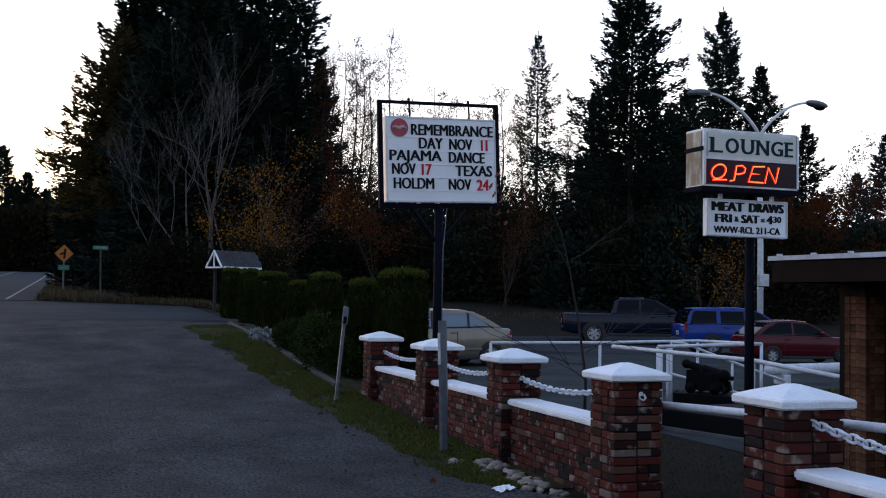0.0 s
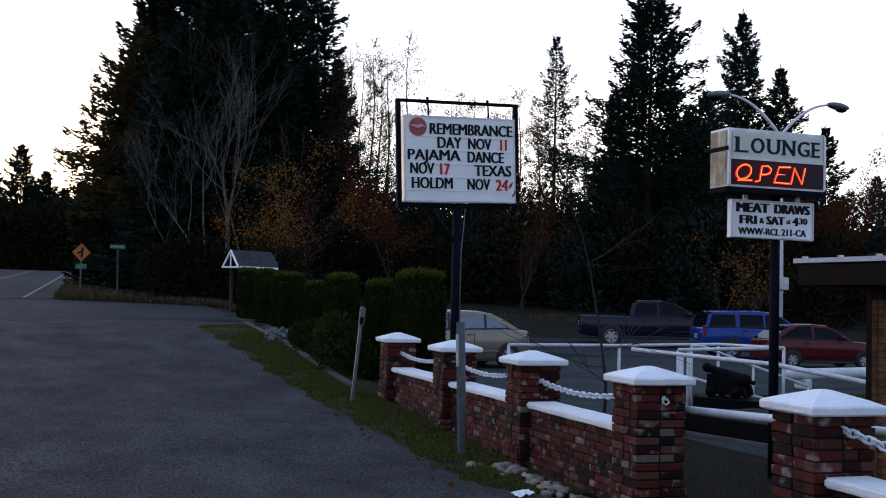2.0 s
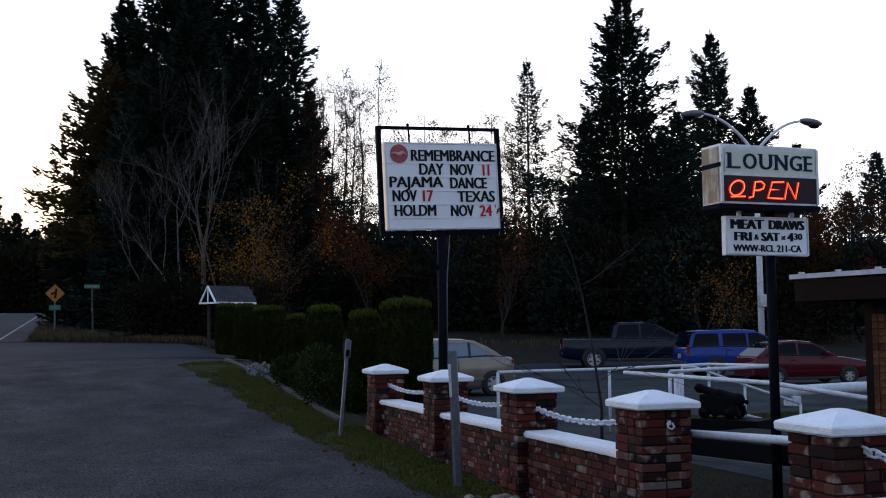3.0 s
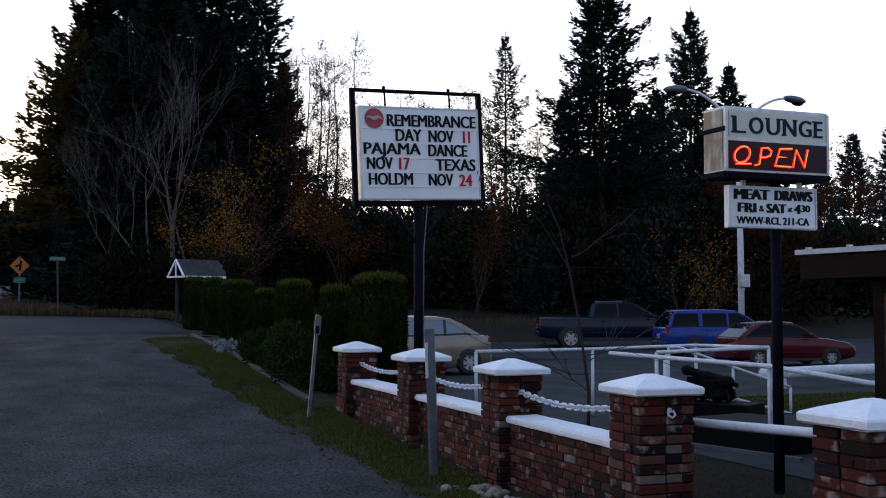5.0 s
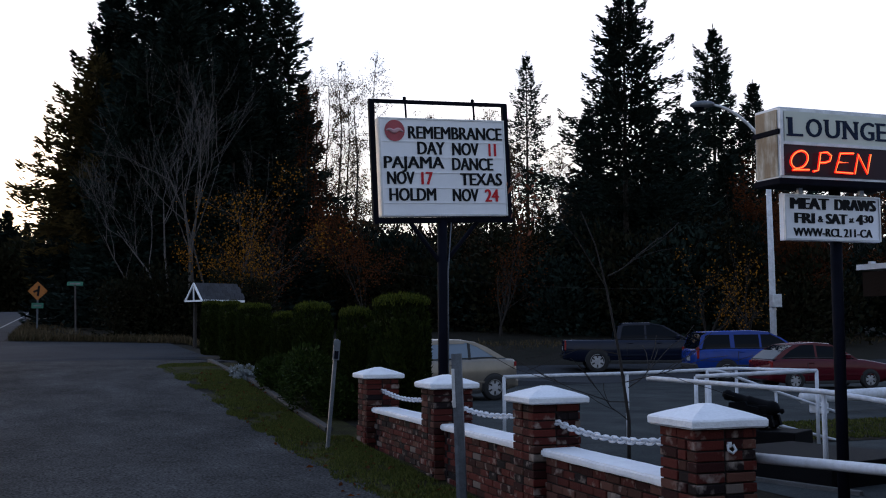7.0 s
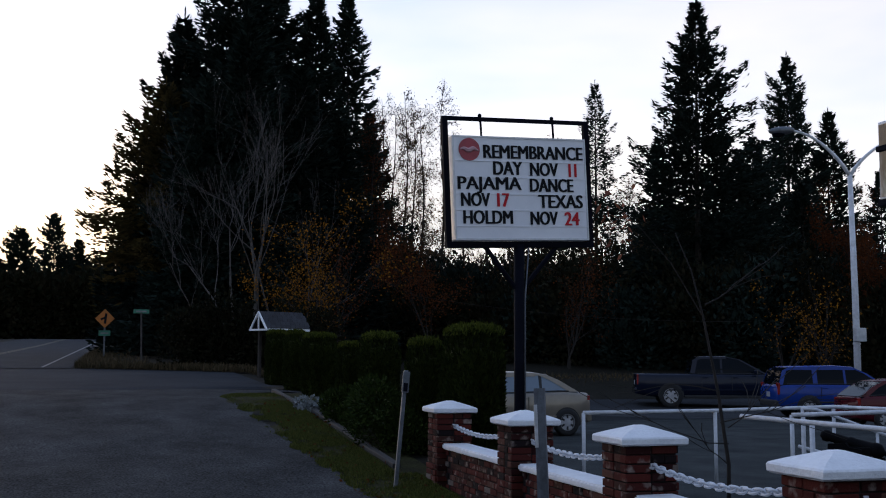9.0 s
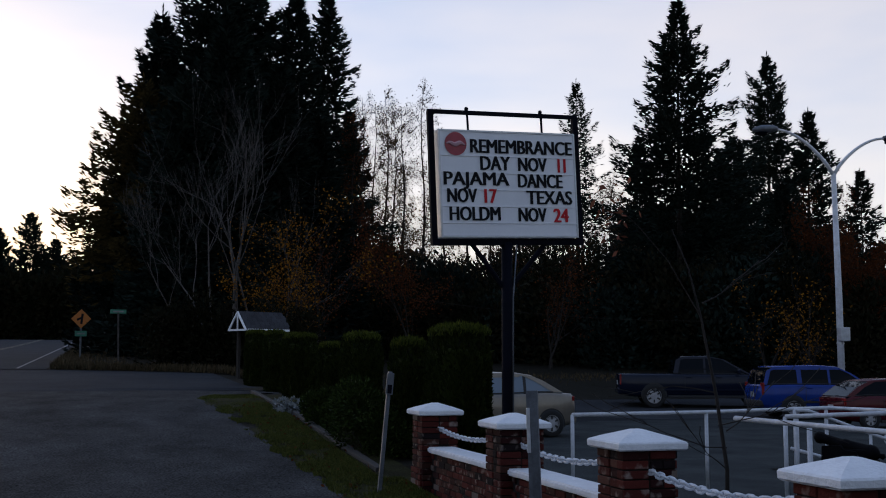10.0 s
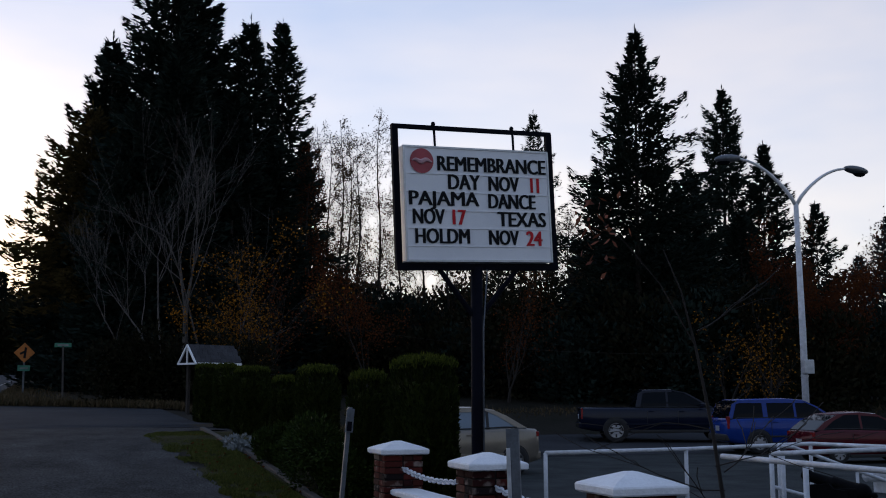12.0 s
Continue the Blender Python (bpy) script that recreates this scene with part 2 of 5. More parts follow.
CEDAR = leafy("clipped_cedar", (0.007, 0.013, 0.003), (0.026, 0.034, 0.006), 0.12)
# brighter cedar for the hedge tops: light from above put into the colour
CEDAR_LIT_TOP = leafy("lit_cedar_tops", (0.022, 0.034, 0.006), (0.08, 0.09, 0.014), 0.1, thin=0.3)
# the sky's reflection is put into this pale blue base colour
SEDAN_GLASS = glass("sky_toned_glass", (0.17, 0.22, 0.28))
SHRUB = leafy("shrub_leaves", (0.009, 0.017, 0.004), (0.028, 0.042, 0.008), 0.2)
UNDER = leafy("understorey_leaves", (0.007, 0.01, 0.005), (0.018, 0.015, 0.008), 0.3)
YELLOW = leafy("yellow_leaves", (0.30, 0.13, 0.014), (0.12, 0.055, 0.01), 0.2, thin=0.4)
ORANGE = leafy("orange_leaves", (0.13, 0.038, 0.012), (0.055, 0.022, 0.01), 0.3, thin=0.4)
RUST_LEAF = leafy("rust_leaves", (0.24, 0.09, 0.05), (0.13, 0.05, 0.035), 0.1)
PALE_LEAF = leafy("silver_leaves", (0.16, 0.18, 0.18), (0.28, 0.3, 0.31), 0.1)
GRASS = leafy("lawn_grass", (0.028, 0.042, 0.009), (0.10, 0.10, 0.026), 0.1)
DRY = leafy("dry_grass", (0.11, 0.078, 0.045), (0.04, 0.035, 0.018), 0.2)
LANE_STONE = material("lane_stone", (0.075, 0.08, 0.088), 0.9, scale=6, spec=0.05)
STONE = material("river_stone", (0.25, 0.205, 0.16), 0.85, grain=0.2, scale=6, second=(0.09, 0.08, 0.07), bump=0.3, bump_scale=40, spread=0.45)
TIMBER = material("weathered_timber", (0.026, 0.024, 0.023), 0.9, grain=0.3, scale=5, second=(0.028, 0.026, 0.025), bump=0.5, bump_scale=30, stretch=(1, 0.1, 1))
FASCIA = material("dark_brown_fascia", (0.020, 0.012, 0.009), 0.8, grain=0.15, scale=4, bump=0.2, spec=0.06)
SHINGLE = material("grey_shingle", (0.03, 0.031, 0.038), 0.9, grain=0.3, scale=3, second=(0.022, 0.022, 0.026), bump=0.4, bump_scale=25, spread=0.25)
TYRE = material("tyre_rubber", (0.015, 0.015, 0.016), 0.85, scale=5)
RIM = material("alloy_rim", (0.42, 0.42, 0.44), 0.4, 0.15, scale=5)
TRIM = material("black_trim", (0.015, 0.015, 0.017), 0.6, scale=5)
CAR_GLASS = glass("car_glass", (0.003, 0.005, 0.009), 0.03, 0.08)
SIGN_YELLOW = material("sign_yellow", (0.5, 0.15, 0.012), 0.5, scale=5)
SIGN_GREEN = material("sign_green", (0.03, 0.2, 0.13), 0.5, scale=5)
PAINT_WHITE = material("road_paint_white", (0.26, 0.26, 0.26), 0.85, grain=0.2, scale=3, second=(0.12, 0.12, 0.12))
PAINT_YELLOW = material("road_paint_yellow", (0.22, 0.19, 0.12), 0.8, grain=0.2, scale=3, second=(0.12, 0.1, 0.06))


# ---- mesh helpers ----
def link(name, bm, mat, parent=None, label="", smooth=False):
    me = bpy.data.meshes.new(name)
    bm.to_mesh(me)
    bm.free()
    me.materials.append(mat)
    if smooth:
        me.polygons.foreach_set("use_smooth", [True] * len(me.polygons))
    ob = new(name, me)
    if parent:
        ob.parent = parent
    if label:
        ob["label"] = label
    return ob


def part(name, bm, mat, parent, label="", smooth=False):
    return link(name, bm, mat, parent, label, smooth)


def from_arrays(name, verts, faces, mat, parent=None, smooth=False):
    me = bpy.data.meshes.new(name)
    me.from_pydata(verts, [], faces)
    me.materials.append(mat)
    if smooth:
        me.polygons.foreach_set("use_smooth", [True] * len(me.polygons))
    ob = new(name, me)
    if parent:
        ob.parent = parent
    return ob


def thing(name, m, label, category, group="", kind=""):
    ob = new(name)
    ob.matrix_world = m
    ob.empty_display_size = 0.2
    return tagged(ob, label, category, group, kind)


def box(bm, size, m=None, bevel=0.0):
    """A box of that size with its centre at the origin of m."""
    r = bmesh.ops.create_cube(bm, size=1.0, matrix=(m or Matrix()) @ Matrix.Diagonal((*size, 1)))
    if bevel:
        edges = list({e for v in r["verts"] for e in v.link_edges})
        bmesh.ops.bevel(bm, geom=edges, offset=bevel, segments=2, affect="EDGES", profile=0.6)
    return bm


def boxed(size, m=None, bevel=0.0):
    return box(bmesh.new(), size, m, bevel)


def tube(bm, pts, radius, sides=8, caps=True):
    """A pipe along points; radius may be a list."""
    pts = [Vector(p) for p in pts]
    rads = radius if isinstance(radius, (list, tuple)) else [radius] * len(pts)
    rings, prev = [], None
    for i, p in enumerate(pts):
        d = (pts[min(i + 1, len(pts) - 1)] - pts[max(i - 1, 0)]).normalized()
        if prev is None:
            a = d.orthogonal().normalized()
        else:
            a = (prev - d * prev.dot(d)).normalized()
        prev = a
        b = d.cross(a)
        rings.append([bm.verts.new(p + (a * math.cos(t) + b * math.sin(t)) * rads[i]) for t in [2 * math.pi * k / sides for k in range(sides)]])
    for r0, r1 in zip(rings, rings[1:]):
        for k in range(sides):
            bm.faces.new((r0[k], r0[(k + 1) % sides], r1[(k + 1) % sides], r1[k]))
    if caps:
        bm.faces.new(rings[0][::-1])
        bm.faces.new(rings[-1])
    return bm


def lathe(bm, profile, sides=24, m=None, capped=True):
    """Turns a profile of (radius, height) round z."""
    m = m or Matrix()
    rings = [[bm.verts.new(m @ Vector((r * math.cos(2 * math.pi * k / sides), r * math.sin(2 * math.pi * k / sides), z))) for k in range(sides)] for r, z in profile]
    for r0, r1 in zip(rings, rings[1:]):
        for k in range(sides):
            bm.faces.new((r0[k], r0[(k + 1) % sides], r1[(k + 1) % sides], r1[k]))
    if capped and profile[0][0] > 1e-4:
        bm.faces.new(rings[0][::-1])
    if capped and profile[-1][0] > 1e-4:
        bm.faces.new(rings[-1])
    bmesh.ops.remove_doubles(bm, verts=bm.verts, dist=1e-5)
    return bm


def prism(bm, outline, depth, m=None):
    """An outline in x and z, extruded along y from -depth/2 to depth/2."""
    m = m or Matrix()
    a = [bm.verts.new(m @ Vector((x, -depth / 2, z))) for x, z in outline]
    b = [bm.verts.new(m @ Vector((x, depth / 2, z))) for x, z in outline]
    n = len(outline)
    bm.faces.new(a)
    bm.faces.new(b[::-1])
    for k in range(n):
        bm.faces.new((a[k], b[k], b[(k + 1) % n], a[(k + 1) % n]))
    bmesh.ops.recalc_face_normals(bm, faces=bm.faces)
    return bm


def lettering(name, words, size, width, mat, parent, m, thick=0.004, weight=0.0, label=""):
    """Words in the built-in font, squeezed to a width, standing in the x-z plane of m and facing -y; centred on m's origin."""
    cu = bpy.data.curves.new(name, "FONT")
    cu.body, cu.size, cu.align_x, cu.align_y = words, size, "CENTER", "CENTER"
    cu.extrude, cu.resolution_u = thick, 3
    ob = bpy.data.objects.new(name, cu)
    scene.collection.objects.link(ob)
    bpy.context.view_layer.update()
    dg = bpy.context.evaluated_depsgraph_get()
    me = bpy.data.meshes.new_from_object(ob.evaluated_get(dg))
    bpy.data.objects.remove(ob)
    xs = [v.co.x for v in me.vertices]
    ys = [v.co.y for v in me.vertices]
    sx = width / (max(xs) - min(xs))
    cx, cy = (max(xs) + min(xs)) / 2, (max(ys) + min(ys)) / 2
    sy = size * 0.73 / (max(ys) - min(ys))
    if "J" in words:          # the hook of the J hangs below the line
        cy, sy = max(ys) - size * 0.365, 1.0
    me.transform(m @ pose(0, 0, 0, 90) @ Matrix.Diagonal((sx, sy, 1, 1)) @ Matrix.Translation((-cx, -cy, 0)))
    if weight:
        bm = bmesh.new()
        for dx in (-weight, 0, weight):
            k = len(bm.verts)
            bm.from_mesh(me)
            bm.verts.ensure_lookup_table()
            shift = (m.to_3x3() @ Vector((dx, -0.0006 * (dx / weight), 0)))
            for v in bm.verts[k:]:
                v.co += shift
        bm.to_mesh(me)
        bm.free()
    me.materials.clear()
    me.materials.append(mat)
    out = new(name, me)
    out.parent = parent
    if label:
        out["label"] = label
    return out


# ---- the lie of the land ----
ROAD_Y = [-80, 8, 12, 16, 20, 27, 49, 100, 135, 200, 900]
ROAD_Z = [0.0, 0.02, 0.08, 0.2, 0.42, 0.88, 1.38, 2.8, 3.9, 4.4, 5.0]
LOT_Y = [-80, 30, 38, 52, 70, 900]
LOT_Z = [0.08, 0.08, 0.14, 1.2, 2.2, 6.0]


def land(x, y):
    r = np.interp(y, ROAD_Y, ROAD_Z)
    lo = np.interp(y, LOT_Y, LOT_Z)
    s = min(1, max(0, (x - 4.7) / 2.0))
    s = s * s * (3 - 2 * s)
    return float(r * (1 - s) + lo * s)


def sheet(name, xs_of, ys, columns, lift, mat, rough=0.0, label="", category="ground"):
    """A strip of ground: for each y the x from left to right."""
    verts, faces = [], []
    for y in ys:
        x0, x1 = xs_of(y)
        for k in range(columns + 1):
            x = x0 + (x1 - x0) * k / columns
            wob = noise.noise((x * 0.5, y * 0.5, 3)) * rough
            verts.append((x, y, land(x, y) + lift + wob))
    for i in range(len(ys) - 1):
        for k in range(columns):
            a = i * (columns + 1) + k
            faces.append((a, a + 1, a + columns + 2, a + columns + 1))
    ob = from_arrays(name, verts, faces, mat, smooth=True)
    return tagged(ob, label, category, kind="structure")


def steps(a, b, d):
    n = max(1, round((b - a) / d))
    return [a + (b - a) * k / n for k in range(n + 1)]


GY = [-900, -300, -80] + steps(-40, 60, 1.0) + [70, 80, 90, 100, 110, 120, 135, 160, 200, 300, 500, 900]
GX = [-900, -300, -100, -50] + steps(-30, 4, 2.0)[:-1] + steps(4, 8, 0.25) + steps(10, 60, 5.0) + [100, 300, 900]
gv = [(x, y, land(x, y)) for y in GY for x in GX]
nx = len(GX)
gf = [(i * nx + k, i * nx + k + 1, (i + 1) * nx + k + 1, (i + 1) * nx + k) for i in range(len(GY) - 1) for k in range(nx - 1)]
tagged(from_arrays("ground", gv, gf, FOREST, smooth=True), "dark leaf-strewn forest floor and rough ground", "ground", kind="structure")

EDGE_Y = [-60, 8.6, 9.1, 9.8, 12.5, 17, 24, 27.6, 28.6, 29.6, 31, 33, 47]
EDGE_X = [4.3, 4.3, 4.05, 3.6, 3.52, 3.34, 2.98, 2.72, 2.95, 3.9, 8.0, 45, 45]


def lane_edge(y):
    return np.interp(y, EDGE_Y, EDGE_X) + 0.10 * noise.noise((y * 1.7, 0, 0)) + 0.06 * noise.noise((y * 5, 7, 0))


sheet("gravel_lane", lambda y: (-16, lane_edge(y)), steps(-40, 31, 0.25), 40, 0.03, GRAVEL, 0.03, "packed grey gravel lane with worn wheel tracks", "gravel lane")
sheet("road", lambda y: (-16, lane_edge(y)), steps(31, 47.2, 0.6), 30, 0.028, ASPHALT, 0.0, "grey asphalt side street crossing behind the hedge", "road")
sheet("road", lambda y: (-10.5, -1.35 - 0.01 * (y - 47)), steps(47.2, 170, 2.0), 8, 0.05, ASPHALT, 0.0, "asphalt road climbing a hill between trees", "road")
sheet("road_line", lambda y: (-2.47, -2.37), steps(48, 150, 2.0), 1, 0.06, PAINT_WHITE, 0.0, "white painted edge line on the asphalt road", "road line")
for off in (-0.16, 0.08):
    sheet("road_line", lambda y, o=off: (-6.1 + o, -6.02 + o), steps(40, 150, 2.0), 1, 0.065, PAINT_YELLOW, 0.0, "yellow painted centre line on the asphalt road", "road line")
sheet("grass_verge", lambda y: (lane_edge(y) - 0.15, 5.0 if y < 17 else 4.6), steps(9.3, 29.2, 0.25), 12, 0.02, VERGE, 0.05, "patchy green verge between gravel lane and brick wall", "grass")
sheet("garden_soil", lambda y: (4.2, 7.6 if y < 13.4 else 6.2), steps(-6, 18, 0.5), 10, 0.012, SOIL, 0.03, "bare brown soil behind the brick wall", "soil")
sheet("parking_lot", lambda y: (np.interp(y, [-6, 13, 14, 18, 19, 50], [7.2, 7.2, 6.0, 6.0, 7.0, 8.5]), 60), steps(-6, 46, 1.0), 24, 0.02, LOT, 0.01, "grey asphalt parking lot with faded patches", "parking lot")


def far_verge_y(x):
    return float(np.interp(x, [-1.4, 1.5, 5.5, 10, 45], [47.3, 45.6, 42.0, 40.5, 40.0])) + 0.25 * noise.noise((x * 0.9, 3, 1))


vx = steps(-1.3, 45, 0.6)
vv = [(x, far_verge_y(x) + (62 - far_verge_y(x)) * (k / 10) ** 1.6, 0) for x in vx for k in range(11)]
vv = [(x, y, land(x, y) + 0.035 + 0.25 * min(1, (y - far_verge_y(x)) / 5)) for x, y, _ in vv]
vf = [(i * 11 + k, (i + 1) * 11 + k, (i + 1) * 11 + k + 1, i * 11 + k + 1) for i in range(len(vx) - 1) for k in range(10)]
tagged(from_arrays("roadside_bank", vv, vf, FOREST, smooth=True), "dark leaf-littered bank beyond the side street", "bank", kind="structure")


# unseen dark ribbon behind and beside the walk, added to cut low sky light
bd_v, bd_f = [], []
for k in range(61):
    a = radians(60 + 4.4 * k)
    bx, by = 52 * math.sin(a), 2 + 52 * math.cos(a)
    hz_top = 8.5 + 2.2 * noise.noise((k * 0.31, 4, 0)) + 1.2 * noise.noise((k * 1.3, 9, 0))
    bd_v += [(bx, by, -0.5), (bx, by, 0.6 * hz_top), (bx * 1.05, by * 1.05, hz_top)]
for k in range(60):
    for q in (0, 1):
        bd_f.append((3 * k + q, 3 * k + 3 + q, 3 * k + 4 + q, 3 * k + 1 + q))
tagged(from_arrays("backdrop", bd_v, bd_f, FOREST), "unseen dark ribbon behind the lane, added to cut low light", "woods", kind="structure")


# ---- brick wall, pillars, chains ----
WALL_X = 4.545
PILLARS = [6.24, 8.52, 11.03, 13.63, 16.35]
PW, COURSE = 0.436, 0.068


def brick_mesh(l, d, h, name):
    bm = boxed((l, d, h))
    bmesh.ops.bevel(bm, geom=list(bm.edges), offset=0.005, segments=1, affect="EDGES")
    me = bpy.data.meshes.new(name)
    bm.to_mesh(me)
    bm.free()
    me.materials.append(BRICK)
    return me


BRICK_FULL = brick_mesh(0.205, 0.1, 0.058, "brick")
BRICK_HALF = brick_mesh(0.097, 0.1, 0.058, "half_brick")
rng = random.Random(7)


def lay(me, m, parent):
    ob = new("brick", me)
    ob.parent = parent
    ob.matrix_local = m @ pose(rng.uniform(-.003, .003), rng.uniform(-.004, .004), rng.uniform(-.002, .002), rng.uniform(-.8, .8), 0, rng.uniform(-1, 1))
    return ob


def cap_mesh():
    bm = bmesh.new()
    prof = [(0.258, 0.0), (0.274, 0.012), (0.276, 0.05), (0.267, 0.062), (0.19, 0.09), (0.105, 0.118), (0.033, 0.141)]
    rings = []
    n = 6
    for r, z in prof:
        ring = []
        for s in range(4):
            a, b = [(-r, -r), (r, -r), (r, r), (-r, r)][s], [(r, -r), (r, r), (-r, r), (-r, -r)][s]
            for k in range(n):
                t = k / n
                x, y = a[0] + (b[0] - a[0]) * t, a[1] + (b[1] - a[1]) * t
                j = 0.004 * noise.noise((x * 14, y * 14, z * 30))
                ring.append(bm.verts.new((x * (1 + j), y * (1 + j), z + 0.004 * noise.noise((x * 9, y * 9, 5)))))
        rings.append(ring)
    for r0, r1 in zip(rings, rings[1:]):
        for k in range(len(r0)):
            bm.faces.new((r0[k], r0[(k + 1) % len(r0)], r1[(k + 1) % len(r0)], r1[k]))
    bm.faces.new(rings[0][::-1])
    bm.faces.new(rings[-1])
    return bm


def pillar(y):
    base = land(WALL_X, y) - 0.05
    rim = 1.085
    courses = int(round((rim - base) / COURSE))
    ob = thing("brick_pillar", pose(WALL_X, y, rim - courses * COURSE), "square clinker brick pillar with a white pyramid cap", "pillar", "pillars of the brick wall")
    part("core", boxed((PW - 0.03, PW - 0.03, courses * COURSE), pose(0, 0, courses * COURSE / 2)), MORTAR, ob)
    for c in range(courses):
        z = (c + 0.5) * COURSE
        out = 0.0 if c > 3 else 0.02
        for side in range(4):
            m = pose(0, 0, z, 0, 0, side * 90 + (90 if c % 2 else 0))
            face = PW / 2 - 0.05 + out
            lay(BRICK_FULL, m @ pose(-PW / 2 + 0.1025, -face, 0), ob)
            if rng.random() < 0.6:
                lay(BRICK_FULL, m @ pose(-PW / 2 + 0.32, -face + 0.001, 0), ob)
            else:
                lay(BRICK_HALF, m @ pose(-PW / 2 + 0.266, -face, 0), ob)
                lay(BRICK_HALF, m @ pose(-PW / 2 + 0.374, -face, 0), ob)
    cap = part("cap", cap_mesh(), WHITE, ob, "white painted pyramid cap", smooth=False)
    cap.location = (0, 0, courses * COURSE + 0.002)
    return ob


def coping(length):
    bm = boxed((0.32, length, 0.062), None)
    bmesh.ops.subdivide_edges(bm, edges=[e for e in bm.edges if abs((e.verts[0].co - e.verts[1].co).y) > 0.3], cuts=14)
    bmesh.ops.bevel(bm, geom=[e for e in bm.edges if len(e.link_faces) == 2 and e.calc_face_angle(0) > 0.5], offset=0.014, segments=2, affect="EDGES")
    for v in bm.verts:
        v.co.x += 0.006 * noise.noise(v.co * 6)
        v.co.z += 0.005 * noise.noise(v.co * 5 + Vector((3, 3, 3)))
    return bm


def low_wall(y0, y1):
    """A low wall between two pillars, y0 and y1 being the pillars' centres."""
    length = y1 - y0 - PW - 0.02
    top = 0.655
    base = min(land(WALL_X, y0), land(WALL_X, y1)) - 0.04
    courses = int(round((top - base) / COURSE))
    mid = (y0 + y1) / 2
    ob = thing("low_brick_wall", pose(WALL_X, mid, top - courses * COURSE), "low clinker brick wall with a white painted coping", "wall", "low walls between the pillars")
    part("core", boxed((0.2, length, courses * COURSE), pose(0, 0, courses * COURSE / 2)), MORTAR, ob)
    for c in range(courses):
        z = (c + 0.5) * COURSE
        start = -length / 2 + (0.108 if c % 2 else 0.0)
        n = int((length - (0.108 if c % 2 else 0.0)) / 0.216)
        if c % 2:
            lay(BRICK_HALF, pose(-0.065, -length / 2 + 0.049, z, 0, 0, 90), ob)
        for k in range(n):
            yk = start + 0.216 * k + 0.1025
            lay(BRICK_FULL, pose(-0.065, yk, z, 0, 0, 90), ob)
        rest = length / 2 - (start + 0.216 * n)
        if rest > 0.105:
            lay(BRICK_HALF, pose(-0.065, length / 2 - 0.049, z, 0, 0, 90), ob)
    cp = part("coping", coping(length), WHITE, ob, "white painted concrete coping")
    cp.location = (0.0, 0, courses * COURSE + 0.04)
    return ob


def chain_link():
    bm = bmesh.new()
    pts = []
    for k in range(14):
        a = 2 * math.pi * k / 14
        pts.append(Vector((0.034 * math.cos(a) + (0.014 if math.cos(a) > 0 else -0.014), 0.024 * math.sin(a), 0)))
    sides, rings = 6, []
    for i, p in enumerate(pts):
        d = (pts[(i + 1) % 14] - pts[i - 1]).normalized()
        a, b = d.cross(Vector((0, 0, 1))), Vector((0, 0, 1))
        rings.append([bm.verts.new(p + (a * math.cos(t) + b * math.sin(t)) * 0.0095) for t in [2 * math.pi * k / sides for k in range(sides)]])
    for i in range(14):
        for k in range(sides):
            bm.faces.new((rings[i][k], rings[i][(k + 1) % sides], rings[(i + 1) % 14][(k + 1) % sides], rings[(i + 1) % 14][k]))
    me = bpy.data.meshes.new("chain_link")
    bm.to_mesh(me)
    bm.free()
    me.materials.append(WHITE_METAL)
    me.polygons.foreach_set("use_smooth", [True] * len(me.polygons))
    return me


LINK = chain_link()


def chain(y0, y1, z0, z1, sag):
    x = WALL_X
    a, b = y0 + PW / 2, y1 - PW / 2
    ob = thing("chain", pose(x, a, z0), "white painted chain hanging between brick pillars", "chain", "chains between the pillars")
    n = int((b - a) * 1.06 / 0.075)
    for k in range(n + 1):
        t = k / n
        y = (b - a) * t
        z = (z1 - z0) * t - 4 * sag * t * (1 - t)
        slope = math.degrees(math.atan2((z1 - z0) - 4 * sag * (1 - 2 * t), b - a))
        o = new("link", LINK)
        o.parent = ob
        o.matrix_local = pose(0, y, z, 0, 0, 90) @ pose(0, 0, 0, 0, -slope, 0) @ pose(0, 0, 0, 45 + (90 if k % 2 else 0) + rng.uniform(-14, 14), 0, 0)
    for yy, zz in ((0, 0), (b - a, z1 - z0)):
        part("anchor_plate", boxed((0.03, 0.012, 0.04), pose(0, yy, zz), 0.003), WHITE_METAL, ob)
    return ob


for y in PILLARS:
    pillar(y)
for y0, y1 in zip(PILLARS[1:], PILLARS[2:]):
    low_wall(y0, y1)
    chain(y0, y1, 0.985, 0.935, 0.075)
low_wall(3.9, PILLARS[0])
chain(3.9, PILLARS[0], 0.93, 1.0, 0.06)
pillar(3.9)


def barrier_bar():
    ob = thing("barrier_bar", pose(4.80, 8.42, 0.885), "white painted pipe barrier across the gap in the wall", "barrier")
    part("pipe", tube(bmesh.new(), [(0, 0, 0.0), (0.11, -1.5, 0.06), (0.44, -4.2, 0.12)], 0.032, 12), WHITE_METAL, ob, smooth=True)
    return ob


barrier_bar()
hk = thing("chain_hook", pose(WALL_X + 0.02, PILLARS[1] - PW / 2 - 0.005, 0.985), "white shackle hook on the brick pillar", "hook")
part("plate", boxed((0.03, 0.012, 0.035), None, 0.003), WHITE_METAL, hk)
part("shackle", tube(bmesh.new(), [(-0.02, -0.01, 0), (-0.028, -0.03, -0.03), (0, -0.035, -0.05), (0.028, -0.03, -0.03), (0.02, -0.01, 0)], 0.009, 6), WHITE_METAL, hk, smooth=True)


